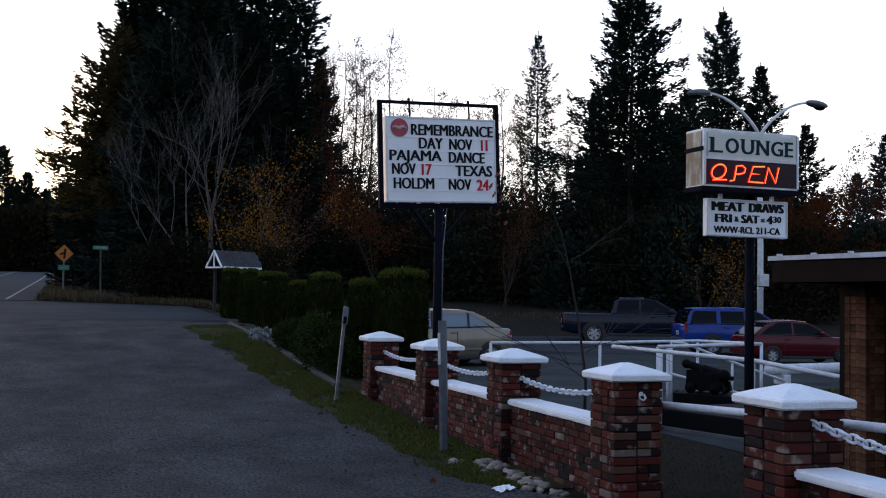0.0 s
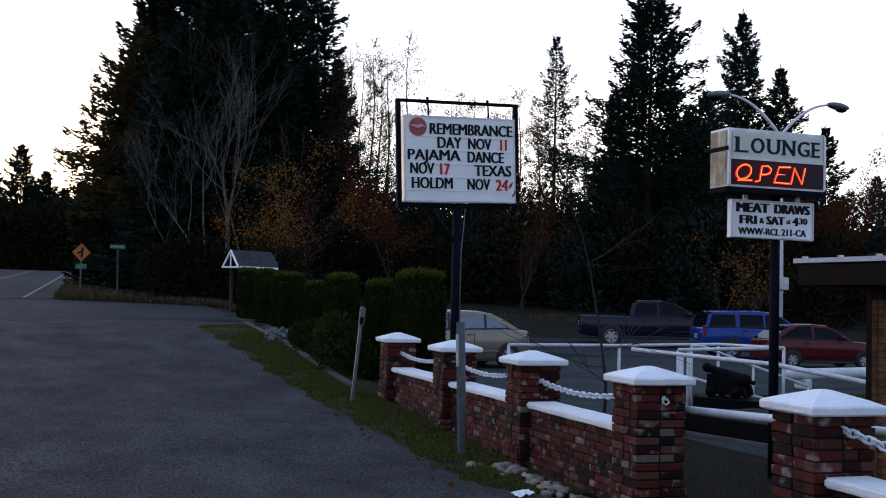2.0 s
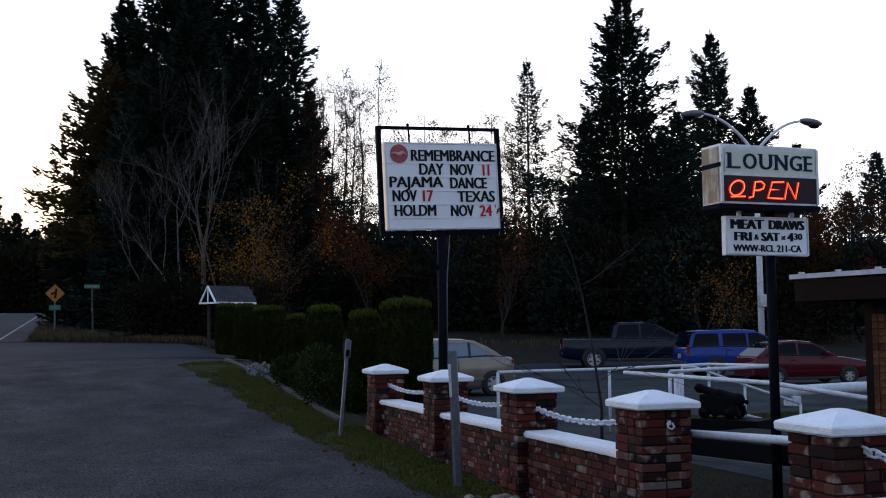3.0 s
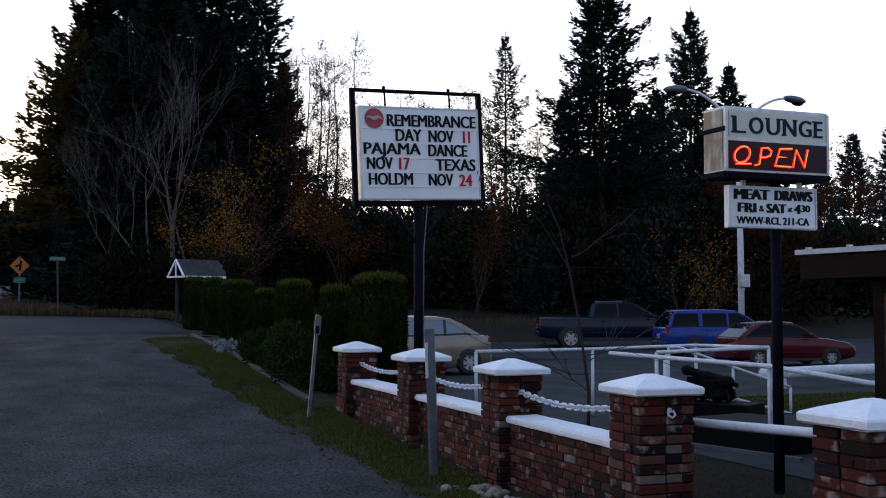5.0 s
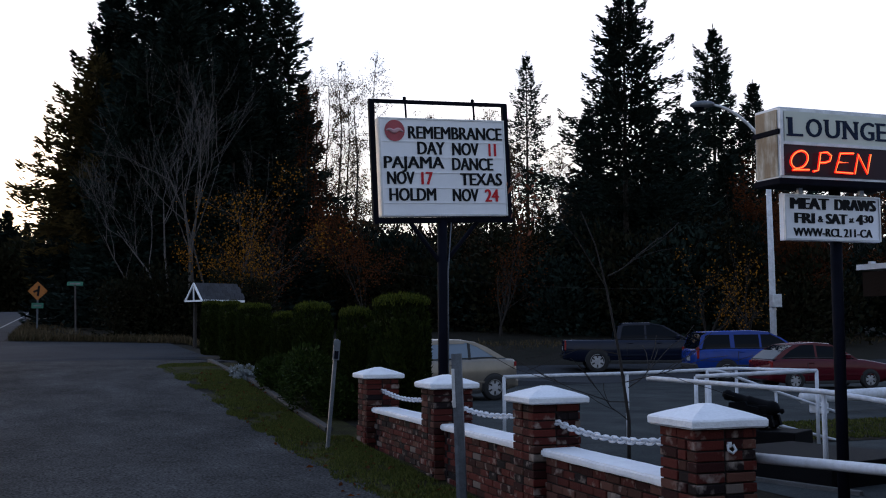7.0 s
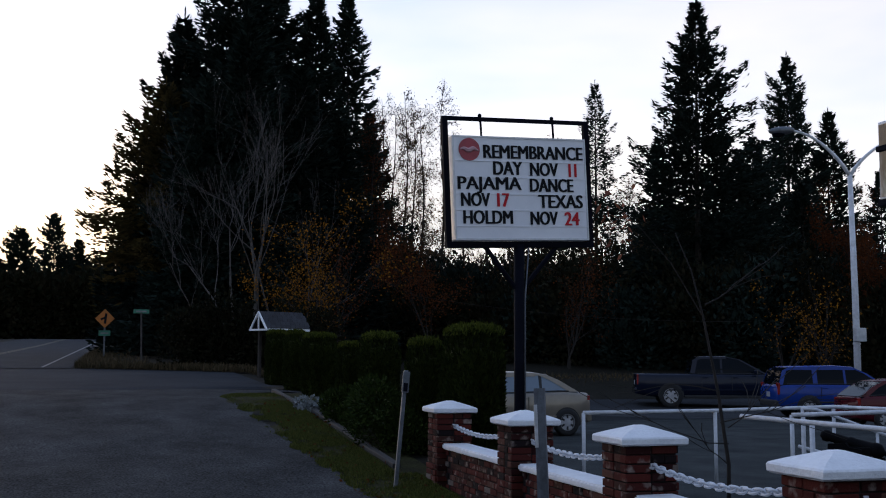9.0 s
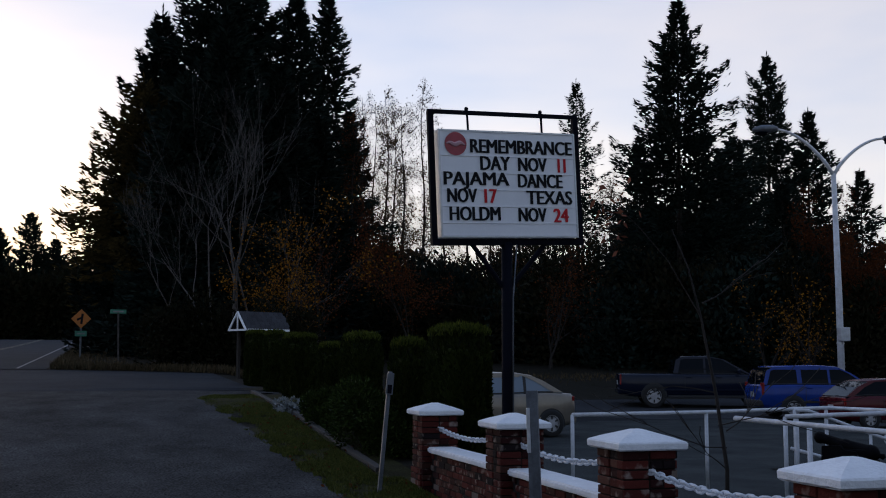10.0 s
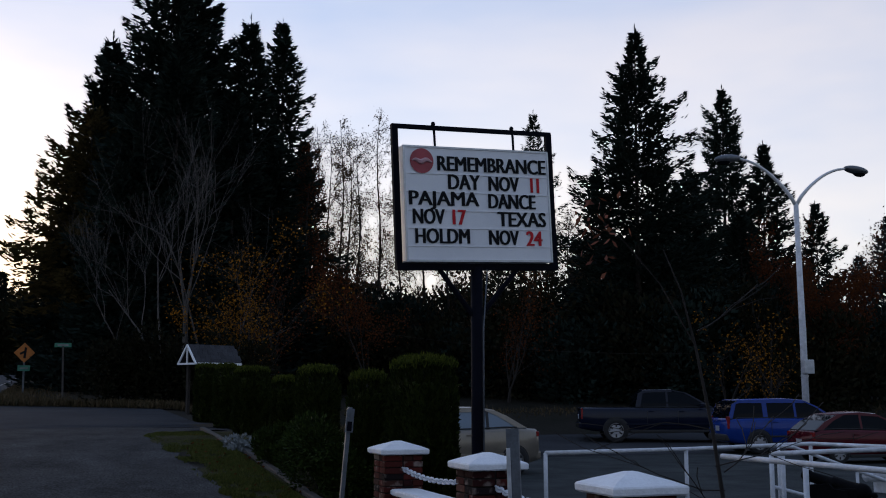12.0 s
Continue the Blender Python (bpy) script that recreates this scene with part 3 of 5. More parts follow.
# ---- reader-board sign on its post ----
def reader_board():
    ob = thing("reader_board_sign", pose(5.03, 15.15, land(5.03, 15.15) - 0.05, 0, 0, 5.0), "white changeable-letter sign hung in a black steel frame on a post", "sign")
    T = pose(0, 0, 3.6, 0, -2.4, 0) @ pose(0, 0, -3.6)     # the frame leans a little
    W, z0, z1 = 1.80, 2.935, 4.39
    part("post", tube(bmesh.new(), [(0, 0, 0), (0, 0, 1.4), (0, 0, z0)], 0.062, 14), BLACK, ob, smooth=True)
    part("conduit", tube(bmesh.new(), [(0.04, -0.066, 0.2), (0.045, -0.066, 2.3), (0.10, -0.05, z0 - 0.03)], 0.008, 6), GALV, ob, "thin grey conduit pipe", smooth=True)
    for s in (-1, 1):
        part("frame_upright", boxed((0.066, 0.06, z1 - z0), T @ pose(s * W / 2, 0, (z0 + z1) / 2), 0.006), BLACK, ob)
        part("brace", tube(bmesh.new(), [(s * 0.05, 0, z0 - 0.5), T @ Vector((s * 0.47, 0, z0))], 0.028, 8), BLACK, ob)
        part("hook", tube(bmesh.new(), [T @ Vector((s * 0.46, 0, z1 + 0.05)), T @ Vector((s * 0.46, -0.02, z1 - 0.06)), T @ Vector((s * 0.46 + 0.012, 0, z1 - 0.22))], 0.014, 8), BLACK, ob)
        part("eye_bolt", lathe(bmesh.new(), [(0.024, 0), (0.024, 0.02), (0.012, 0.035)], 8, T @ pose(s * 0.46, 0, z1 + 0.03)), BLACK, ob)
    part("frame_top", boxed((W + 0.064, 0.05, 0.045), T @ pose(0, 0, z1), 0.006), BLACK, ob)
    part("frame_bottom", boxed((W + 0.064, 0.08, 0.07), T @ pose(0, 0, z0), 0.006), BLACK, ob)
    c = 3.58
    cab = part("cabinet", boxed((1.69, 0.15, 1.20), T @ pose(0, 0, c), 0.012), PANEL, ob, "white sign face in a thin pale frame")
    for nm, sz, p in (("face_trim", (1.69, 0.012, 0.02), (0, 0.59)), ("face_trim", (1.69, 0.012, 0.02), (0, -0.59)), ("face_trim", (0.02, 0.012, 1.16), (0.835, 0)), ("face_trim", (0.02, 0.012, 1.16), (-0.835, 0))):
        part(nm, boxed(sz, T @ pose(p[0], -0.078, c + p[1])), ALU, cab)
    for dz in (0.31, 0.12, -0.07, -0.255, -0.44):
        part("letter_track", boxed((1.66, 0.008, 0.008), T @ pose(0, -0.079, c + dz)), PANEL, cab)
    F = T @ pose(0, -0.083, c)

    def row(text, x0, x1, z, mat, h=0.155):
        lettering("letters", text, h / 0.73, (x1 - x0), mat, cab, F @ pose((x0 + x1) / 2, 0, z + 0.035 - 0.012 * (x0 + x1) / 2), 0.003, 0.007)

    row("REMEMBRANCE", -0.46, 0.80, 0.39, INK)
    row("DAY", -0.345, 0.01, 0.197, INK)
    row("NOV", 0.12, 0.47, 0.197, INK)
    row("11", 0.62, 0.71, 0.197, RED_INK)
    row("PAJAMA", -0.79, -0.01, 0.012, INK)
    row("DANCE", 0.11, 0.66, 0.012, INK)
    row("NOV", -0.755, -0.41, -0.175, INK)
    row("17", -0.31, -0.17, -0.175, RED_INK)
    row("TEXAS", 0.21, 0.775, -0.175, INK)
    row("HOLDM", -0.735, -0.135, -0.375, INK)
    row("NOV", 0.10, 0.44, -0.375, INK)
    row("24", 0.54, 0.72, -0.375, RED_INK)
    part("logo_disc", lathe(bmesh.new(), [(0.13, 0), (0.13, 0.004)], 36, F @ pose(-0.64, 0, 0.44, 90)), LOGO_RED, cab, "round faded red logo disc")
    wave = [(-0.11 + 0.22 * k / 12, 0.012 * math.sin(k * 0.9)) for k in range(13)]
    part("logo_wave", tube(bmesh.new(), [F @ Vector((-0.64 + x, -0.006, 0.44 + z)) for x, z in wave], [0.008 + 0.02 * math.sin(math.pi * k / 12) for k in range(13)], 6), LOGO_PALE, cab)
    return ob


reader_board()


# ---- lounge sign ----
def lounge_sign():
    ob = thing("lounge_sign", pose(6.355, 9.59, 0.0, 0, 0, 1.5) @ Matrix.Diagonal((0.908, 1, 1, 1)), "bar sign box with red neon above a small white board", "sign")
    part("post", tube(bmesh.new(), [(0.15, 0.06, 0), (0.15, 0.06, 2.85)], 0.05, 14), BLACK, ob, smooth=True)
    W, D, H, C = 1.20, 0.30, 0.58, 3.125
    cab = part("cabinet", boxed((W, D, H), pose(0, 0, C), 0.01), ALU, ob, "pale metal sign cabinet")
    part("end_panel", boxed((0.012, D - 0.04, 0.15), pose(-W / 2 - 0.004, 0, C + 0.19)), RUSTY_WHITE, cab, "rust-streaked end panel")
    part("end_panel", boxed((0.012, D - 0.04, 0.32), pose(-W / 2 - 0.004, 0, C - 0.09)), RUSTY_WHITE, cab, "rust-streaked end panel")
    part("band", boxed((0.03, D + 0.02, 0.04), pose(-W / 2 - 0.003, 0, C + 0.095), 0.005), BLACK, cab)
    part("band", boxed((W + 0.03, D + 0.02, 0.05), pose(0, 0, C - H / 2), 0.005), BLACK, cab)
    part("upper_face", boxed((W - 0.08, 0.012, 0.24), pose(0.01, -D / 2 - 0.003, C + 0.135)), CREAM, cab, "cream panel")
    part("lower_face", boxed((W - 0.05, 0.012, 0.24), pose(0.01, -D / 2 - 0.003, C - 0.125)), SMOKED, cab, "dark smoked panel")
    part("divider", boxed((W, 0.02, 0.025), pose(0, -D / 2 - 0.006, C + 0.008)), ALU, cab)
    for s in (-1, 1):
        part("edge_trim", boxed((0.028, 0.02, H - 0.06), pose(s * (W / 2 - 0.014), -D / 2 - 0.007, C + 0.01)), ALU, cab)
    part("cable", tube(bmesh.new(), [(W / 2 - 0.2, 0.05, C + 0.28), (W / 2 - 0.05, 0.03, C + 0.31), (W / 2 + 0.05, 0, C + 0.15), (W / 2 + 0.03, 0, C - 0.2)], 0.009, 6), BLACK, cab, smooth=True)
    F = pose(0, -D / 2 - 0.012, 0)
    zc, hh = C + 0.135, 0.145
    cells = (("L", -0.52, -0.36), ("O", -0.335, -0.16), ("U", -0.135, 0.03), ("N", 0.055, 0.22), ("G", 0.24, 0.40), ("E", 0.42, 0.53))
    for ch, x0, x1 in cells:
        lettering("letter", ch, hh / 0.73, x1 - x0 - 0.02, NAVY, cab, F @ pose((x0 + x1) / 2, 0, zc), 0.003, 0.006)
    for sx, top in ((-0.505, 1), (-0.505, -1), (-0.118, 1), (0.012, 1), (0.072, 1), (0.072, -1), (0.203, 1), (0.434, 1), (0.434, -1)):
        part("serif", boxed((0.055, 0.006, 0.012), F @ pose(sx, 0, zc + top * (hh / 2 - 0.006))), NAVY, cab)
    b0 = C - 0.215

    def stroke(pts, x):
        P = [F @ Vector((x - 0.085 + px * 0.84, -0.03, b0 + pz * 0.66)) for px, pz in pts]
        t = part("neon_tube", tube(bmesh.new(), P, 0.0095, 8), NEON, cab, "glowing red neon tube", smooth=True)
        part("core", tube(bmesh.new(), [p - Vector((0, 0.0075, 0)) for p in P], 0.0042, 6), NEON_CORE, t, smooth=True)

    ov = [(0.105 + 0.10 * math.cos(a) + 0.03 * math.sin(a), 0.135 + 0.105 * math.sin(a)) for a in [math.radians(250 - 15 * k) for k in range(24)]]
    stroke(ov + [(0.02, 0.01), (0.22, 0.02)], -0.44)
    stroke([(-0.02, 0.005), (0.04, 0.02), (0.075, 0.23), (0.16, 0.24), (0.21, 0.2), (0.19, 0.14), (0.13, 0.115), (0.05, 0.11)], -0.195)
    stroke([(0.26, 0.245), (0.09, 0.235), (0.06, 0.13), (0.19, 0.13), (0.06, 0.13), (0.02, 0.01), (0.24, 0.005)], 0.0)
    stroke([(0.0, 0.0), (0.05, 0.235), (0.16, 0.01), (0.21, 0.245)], 0.225)
    Z = 2.575
    bd = part("hanging_board", boxed((1.03, 0.06, 0.37), pose(0.06, 0.02, Z), 0.006), PANEL, ob, "small white board with black hand-set letters")
    for sz, p in (((1.03, 0.02, 0.014), (0, 0.173)), ((1.03, 0.02, 0.014), (0, -0.173)), ((0.014, 0.02, 0.332), (0.508, 0)), ((0.014, 0.02, 0.332), (-0.508, 0))):
        part("board_trim", boxed(sz, pose(p[0] + 0.06, -0.012, Z + p[1])), ALU, bd)
    for hx in (-0.32, 0.34):
        part("hanger", boxed((0.04, 0.03, 0.06), pose(hx + 0.06, 0.02, Z + 0.22)), ALU, ob)
    B = pose(0.06, -0.014, Z)

    def row(text, a, b, zz, h, wt):
        lettering("letters", text, h / 0.73, b - a, INK, bd, B @ pose((a + b) / 2, 0, zz), 0.003, wt)

    row("MEAT", -0.44, -0.05, 0.11, 0.088, 0.011)
    row("DRAWS", 0.03, 0.46, 0.11, 0.088, 0.011)
    row("FRI", -0.40, -0.205, -0.005, 0.08, 0.009)
    row("&", -0.16, -0.11, -0.01, 0.05, 0.002)
    row("SAT", -0.07, 0.145, -0.005, 0.08, 0.009)
    row("at", 0.175, 0.225, -0.01, 0.04, 0.001)
    row("4", 0.255, 0.32, -0.005, 0.08, 0.009)
    row("30", 0.335, 0.435, 0.002, 0.062, 0.004)
    row("WWW-RCL 211-CA", -0.42, 0.42, -0.115, 0.065, 0.003)
    return ob


lounge_sign()


# ---- roadside markers ----
def marker(x0, y0, x1, y1, z1, label, width, wood):
    base = land(x0, y0)
    ob = thing("marker_post", pose(x0, y0, base - 0.1), label, "post")
    top = Vector((x1 - x0, y1 - y0, z1 - base + 0.1))
    if wood:
        d = top.normalized()
        q = Vector((0, 0, 1)).rotation_difference(d).to_matrix().to_4x4()
        part("stake", boxed((width, 0.05, top.length), q @ pose(0, 0, top.length / 2), 0.006), GALV, ob)
        tag = part("tag", boxed((0.085, 0.02, 0.25), q @ pose(0, -0.036, top.length - 0.14), 0.004), GALV, ob, "pale metal tag plate")
        part("tag_print", boxed((0.05, 0.006, 0.1), q @ pose(0, -0.049, top.length - 0.2)), BLACK, tag)
    else:
        q = Vector((0, 0, 1)).rotation_difference(top.normalized()).to_matrix().to_4x4()
        bm = bmesh.new()
        prism(bm, [(-0.05, 0), (-0.03, 0.03), (0.03, 0.03), (0.05, 0), (0.045, -0.005), (0.026, 0.022), (-0.026, 0.022), (-0.045, -0.005)], top.length, q @ pose(0, 0, top.length / 2, 90))
        part("channel", bm, GALV, ob)
        part("plate", boxed((0.028, 0.012, 0.34), q @ pose(-0.05, -0.03, top.length - 0.3), 0.003), ALU, ob)
    return ob


marker(3.80, 16.1, 3.93, 16.1, 1.60, "leaning grey metal stake with a pale tag", 0.045, True)
marker(3.97, 11.55, 3.92, 11.55, 1.50, "grey galvanised channel post beside the brick wall", 0.08, False)


# ---- plants ----
def sprays(rs, centres, dirs, length, width, flip=0.5):
    """Flat pointed sprays: a diamond of two triangles each, along dirs."""
    n = len(centres)
    rnd = rs.normal(size=(n, 3))
    side = np.cross(dirs, rnd)
    side /= np.linalg.norm(side, axis=1)[:, None] + 1e-9
    l = (length * rs.uniform(0.6, 1.3, n))[:, None]
    w = (width * rs.uniform(0.6, 1.3, n))[:, None]
    a = centres - dirs * l * 0.4
    b = centres + side * w * 0.5 + dirs * l * 0.05
    c = centres + dirs * l * 0.6
    d = centres - side * w * 0.5 + dirs * l * 0.05
    v = np.stack((a, b, c, d), 1).reshape(-1, 3)
    f = np.arange(4 * n).reshape(-1, 4)
    return v, f


def quads_object(name, v, f, mat, parent):
    me = bpy.data.meshes.new(name)
    me.vertices.add(len(v))
    me.vertices.foreach_set("co", v.astype(np.float32).ravel())
    me.loops.add(f.size)
    me.loops.foreach_set("vertex_index", f.astype(np.int32).ravel())
    me.polygons.add(len(f))
    me.polygons.foreach_set("loop_start", np.arange(0, f.size, 4, dtype=np.int32))
    me.update(calc_edges=True)
    me.validate()
    me.materials.append(mat)
    ob = new(name, me)
    ob.parent = parent
    return ob


def conifer(x, y, h, r, seed, mat=None, bare=0.12, shape=0.85, fine=1.0, ragged=0.25, label="tall dark fir tree at the edge of the woods", size=1.0):
    rs = np.random.RandomState(seed)
    ob = thing("conifer", pose(x, y, land(x, y) - 0.2), label, "tree", "conifers")
    lean = rs.normal(0, 0.012, 2)
    pts = [(lean[0] * z, lean[1] * z, z) for z in np.linspace(0, h * 0.985, 7)]
    part("trunk", tube(bmesh.new(), pts, [max(0.02, 0.011 * h * (1 - k / 6.3)) for k in range(7)], 7), DARK_BARK, ob)
    C, D, O = [], [], []
    z = h * bare
    skew = rs.uniform(0.78, 1.16, 8)
    while z < h * 0.985:
        u = (z - h * bare) / (h * (1 - bare))
        rad = r * (1 - u) ** shape * (0.6 + 0.4 * min(1, u * 5 + 0.3))
        tier = 1 + ragged * rs.uniform(-0.8, 0.5)
        nb = rs.randint(4, 7)
        a0 = rs.uniform(0, 6.28)
        for b in range(nb):
            a = a0 + 6.283 * b / nb + rs.normal(0, 0.25)
            L = max(0.2, rad * tier * rs.uniform(1 - 1.2 * ragged, 1.0 + 0.5 * ragged) * skew[int(a * 8 / 6.2832) % 8])
            ns = int((12 + 26 * L + 13.0 * L * L) * fine)
            t = rs.uniform(0.05, 1.0, ns) ** 0.75
            dx, dy = math.cos(a), math.sin(a)
            lat = rs.uniform(-1, 1, ns)
            fan = 0.5 * L * t ** 0.5 * (1 - t) + 0.06
            along = t * L + np.abs(lat) * fan * 0.45
            slope = 0.62 * u - 0.20 + rs.normal(0, 0.07)
            rise = slope * t * L - 0.04 * (t * L) ** 2 * (1 - u) + 0.15 * L * t ** 4
            hang = rs.normal(0, 0.06, ns) - rs.exponential(0.08 + 0.06 * L, ns)
            c = np.stack((dx * along - dy * lat * fan + lean[0] * z, dy * along + dx * lat * fan + lean[1] * z, z + rise + hang), 1)
            d = np.stack((dx - dy * lat * 0.8, dy + dx * lat * 0.8, 0.5 * u - 0.3 + 0.6 * t ** 3), 1) + rs.normal(0, 0.28, (ns, 3))
            C.append(c)
            D.append(d)
            O.append(t)
        z += 0.30 + 0.030 * h * (1 - u) * rs.uniform(0.5, 1.2)
    C.append(np.array([[lean[0] * h, lean[1] * h, h - 0.7 + 0.11 * k] for k in range(8)]))
    D.append(np.tile([[0, 0, 1.0]], (8, 1)) + rs.normal(0, 0.15, (8, 3)))
    O.append(np.ones(8))
    O = np.concatenate(O)
    C, D = np.concatenate(C), np.concatenate(D)
    D /= np.linalg.norm(D, axis=1)[:, None]
    v, f = sprays(rs, C, D, 0.38 * size, (0.22 - 0.13 * O) * size)
    quads_object("crown", v, f, mat or NEEDLES, ob)
    return ob


def twigs(rs, start, direction, length, radius, depth, out, tips, spread=0.5, rise=0.25, kids=(3, 5), taper=0.62):
    """Branches, each a bent tapering pipe, with smaller ones on it."""
    n = 5 if depth > 0 else 3
    pts, p, d = [start], Vector(start), Vector(direction).normalized()
    for k in range(n):
        d = (d + Vector(rs.normal(0, 0.11, 3)) + Vector((0, 0, rise * 0.25))).normalized()
        p = p + d * length / n
        pts.append(p.copy())
    rads = [max(0.004, radius * (1 - 0.75 * k / n)) for k in range(n + 1)]
    out.append((pts, rads))
    if depth == 0:
        tips.append(pts[-1])
        tips.append(pts[-2])
        return
    for k in range(rs.randint(kids[0], kids[1] + 1)):
        t = rs.uniform(0.45 if depth > 2 else 0.3, 1.0)
        i = min(n - 1, int(t * n))
        q = pts[i].lerp(pts[i + 1], t * n - i) if i < n else pts[-1]
        dd = (d + Vector(rs.normal(0, spread, 3))).normalized()
        twigs(rs, q, dd, length * rs.uniform(0.4, 0.7), rads[i] * taper, depth - 1, out, tips, spread, rise, kids, taper)


def branchy(name, x, y, stems, seed, bark, label, depth=3, leaves=None, leaf_n=0, leaf_size=0.12, spread=0.42, rise=0.35, kids=(3, 5), leaf_spread=0.25, group="", apart=0.15):
    """stems: list of (lean x, lean y, length, radius), their feet a little apart."""
    rs = np.random.RandomState(seed)
    ob = thing(name, pose(x, y, land(x, y) - 0.1), label, "tree", group)
    out, tips = [], []
    for i, (lx, ly, length, radius) in enumerate(stems):
        twigs(rs, Vector((apart * i - 0.1, 0.1 * (i % 2), 0)), (lx, ly, 1.0), length, radius, depth, out, tips, spread, rise, kids)
    bm_t, bm_b = bmesh.new(), bmesh.new()
    for pts, rads in out:
        tube(bm_t if rads[0] > 0.045 else bm_b, pts, rads, 6 if rads[0] > 0.045 else 3, caps=False)
    part("trunk", bm_t, bark, ob, smooth=True)
    part("branch_crown", bm_b, bark, ob)
    if leaves and leaf_n:
        T = np.array([tuple(t) for t in tips])
        idx = rs.randint(0, len(T), leaf_n)
        C = T[idx] + rs.normal(0, leaf_spread, (leaf_n, 3))
        D = rs.normal(0, 1, (leaf_n, 3)) + np.array([0, 0, -0.5])
        D /= np.linalg.norm(D, axis=1)[:, None]
        v, f = sprays(rs, C, D, leaf_size, leaf_size * 0.7)
        quads_object("foliage", v, f, leaves, ob)
    return ob


def clumps(name, x, y, size, n, seed, mat, label, category="shrub", lumps=14, length=0.16, width=0.08, group="", lift=0.0, up=0.5, core=True):
    """A bush: leaf sprays on the skins of many overlapping lumps."""
    rs = np.random.RandomState(seed)
    ob = thing(name, pose(x, y, land(x, y) - 0.05 + lift), label, category, group)
    lc = rs.uniform(-1, 1, (lumps, 3)) * np.array(size) * 0.5 * np.array([0.8, 0.8, 0.6]) + np.array([0, 0, size[2] * 0.5])
    lr = rs.uniform(0.22, 0.42, lumps)[:, None] * np.array(size)
    k = rs.randint(0, lumps, n)
    d = rs.normal(size=(n, 3))
    d /= np.linalg.norm(d, axis=1)[:, None]
    c = lc[k] + d * lr[k] * rs.uniform(0.75, 1.1, n)[:, None]
    keep = c[:, 2] > 0.02
    c, d = c[keep], d[keep]
    dd = d + np.array([0, 0, up]) + rs.normal(0, 0.4, d.shape)
    dd /= np.linalg.norm(dd, axis=1)[:, None]
    v, f = sprays(rs, c, dd, length, width)
    quads_object("foliage", v, f, mat, ob)
    if category == "shrub":
        for i in range(7):
            top = Vector(lc[i % lumps]) * 1.05
            foot = Vector((top.x * 0.45, top.y * 0.6, 0.0))
            part("stem", tube(bmesh.new(), [foot, foot.lerp(top, 0.5) + Vector((0.02, -0.02, 0.0)), top], [0.012, 0.009, 0.004], 5), DARK_BARK, ob)
    return ob


def hedge_block(x, y, w, d, h, seed, yaw=0.0):
    """A clipped cedar: a rounded block skinned with upright sprays."""
    rs = np.random.RandomState(seed)
    base = land(x, y) - 0.05
    ob = thing("clipped_cedar", pose(x, y, base, 0, 0, yaw), "clipped dark green cedar hedge shrub with a flat top", "hedge", "row of clipped cedars")
    bm = boxed((w * 0.8, d * 0.8, h * 0.88), pose(0, 0, h * 0.44), 0.12)
    bmesh.ops.subdivide_edges(bm, edges=bm.edges[:], cuts=2, use_grid_fill=True)
    for v in bm.verts:
        v.co += v.normal * 0.05 * noise.noise(v.co * 3 + Vector((seed, 0, 0)))
    part("inner_foliage", bm, CEDAR, ob)
    n = int(8200 * (w * h + d * h + w * d / 2) / 3)
    e = 6.0
    u = rs.normal(size=(n, 3))
    u[:, 2] = rs.uniform(-1, 1, n) * 1.0
    s = (np.abs(u) ** e).sum(1) ** (1 / e)
    c = u / s[:, None]
    bump = 1 + 0.05 * np.sin(c[:, 0] * 9 + seed) * np.cos(c[:, 2] * 7 + seed * 2) + rs.normal(0, 0.02, n)
    c = c * bump[:, None] * np.array([w, d, h]) * 0.5 + np.array([0, 0, h * 0.5])
    dd = u / np.linalg.norm(u, axis=1)[:, None] * 0.6 + np.array([0, 0, 0.8]) + rs.normal(0, 0.35, (n, 3))
    dd /= np.linalg.norm(dd, axis=1)[:, None]
    v, f = sprays(rs, c, dd, 0.09, 0.032)
    quads_object("foliage", v, f, CEDAR, ob)
    # top sprays in the brighter cedar, painting the lit rim of the block
    m = int(2000 * w * d)
    r = 0.5 * rs.uniform(0, 1, m) ** 0.4
    a = rs.uniform(0, 6.283, m)
    q = np.maximum(np.abs(np.cos(a)), np.abs(np.sin(a))) ** 0.8
    ct = np.stack((np.cos(a) * r / q * w, np.sin(a) * r / q * d, h * (1.035 - 0.05 * (r * 2) ** 6) + rs.normal(0, 0.02, m)), 1)
    dt = np.array([0, 0, 1.0]) + rs.normal(0, 0.4, (m, 3))
    dt /= np.linalg.norm(dt, axis=1)[:, None]
    v, f = sprays(rs, ct, dt, 0.075, 0.016)
    quads_object("fresh_growth", v, f, CEDAR_LIT_TOP, ob)["kind"] = "stuff"
    return ob


def bearing(a, d):
    """The place d metres off the walk's start at a degrees right of north."""
    return 0.14 + d * math.sin(radians(a)), 0.11 + d * math.cos(radians(a))


# hedge row, near to far: left side, right side, back, depth, top
for xl, xr, yb, d, top, s in ((4.78, 5.42, 17.7, 1.0, 2.10, 1), (4.78, 5.2, 19.68, 0.85, 1.97, 2), (4.68, 5.25, 22.8, 1.0, 2.12, 3), (4.68, 5.1, 25.05, 0.8, 2.0, 4),
                              (4.53, 5.2, 28.7, 1.1, 2.25, 5), (4.48, 4.95, 31.4, 1.0, 2.38, 6), (4.43, 4.95, 34.9, 1.1, 2.47, 7)):
    x, y = (xl + xr) / 2, yb - d / 2
    hedge_block(x, y, xr - xl, d, top - land(x, y) + 0.05, s)
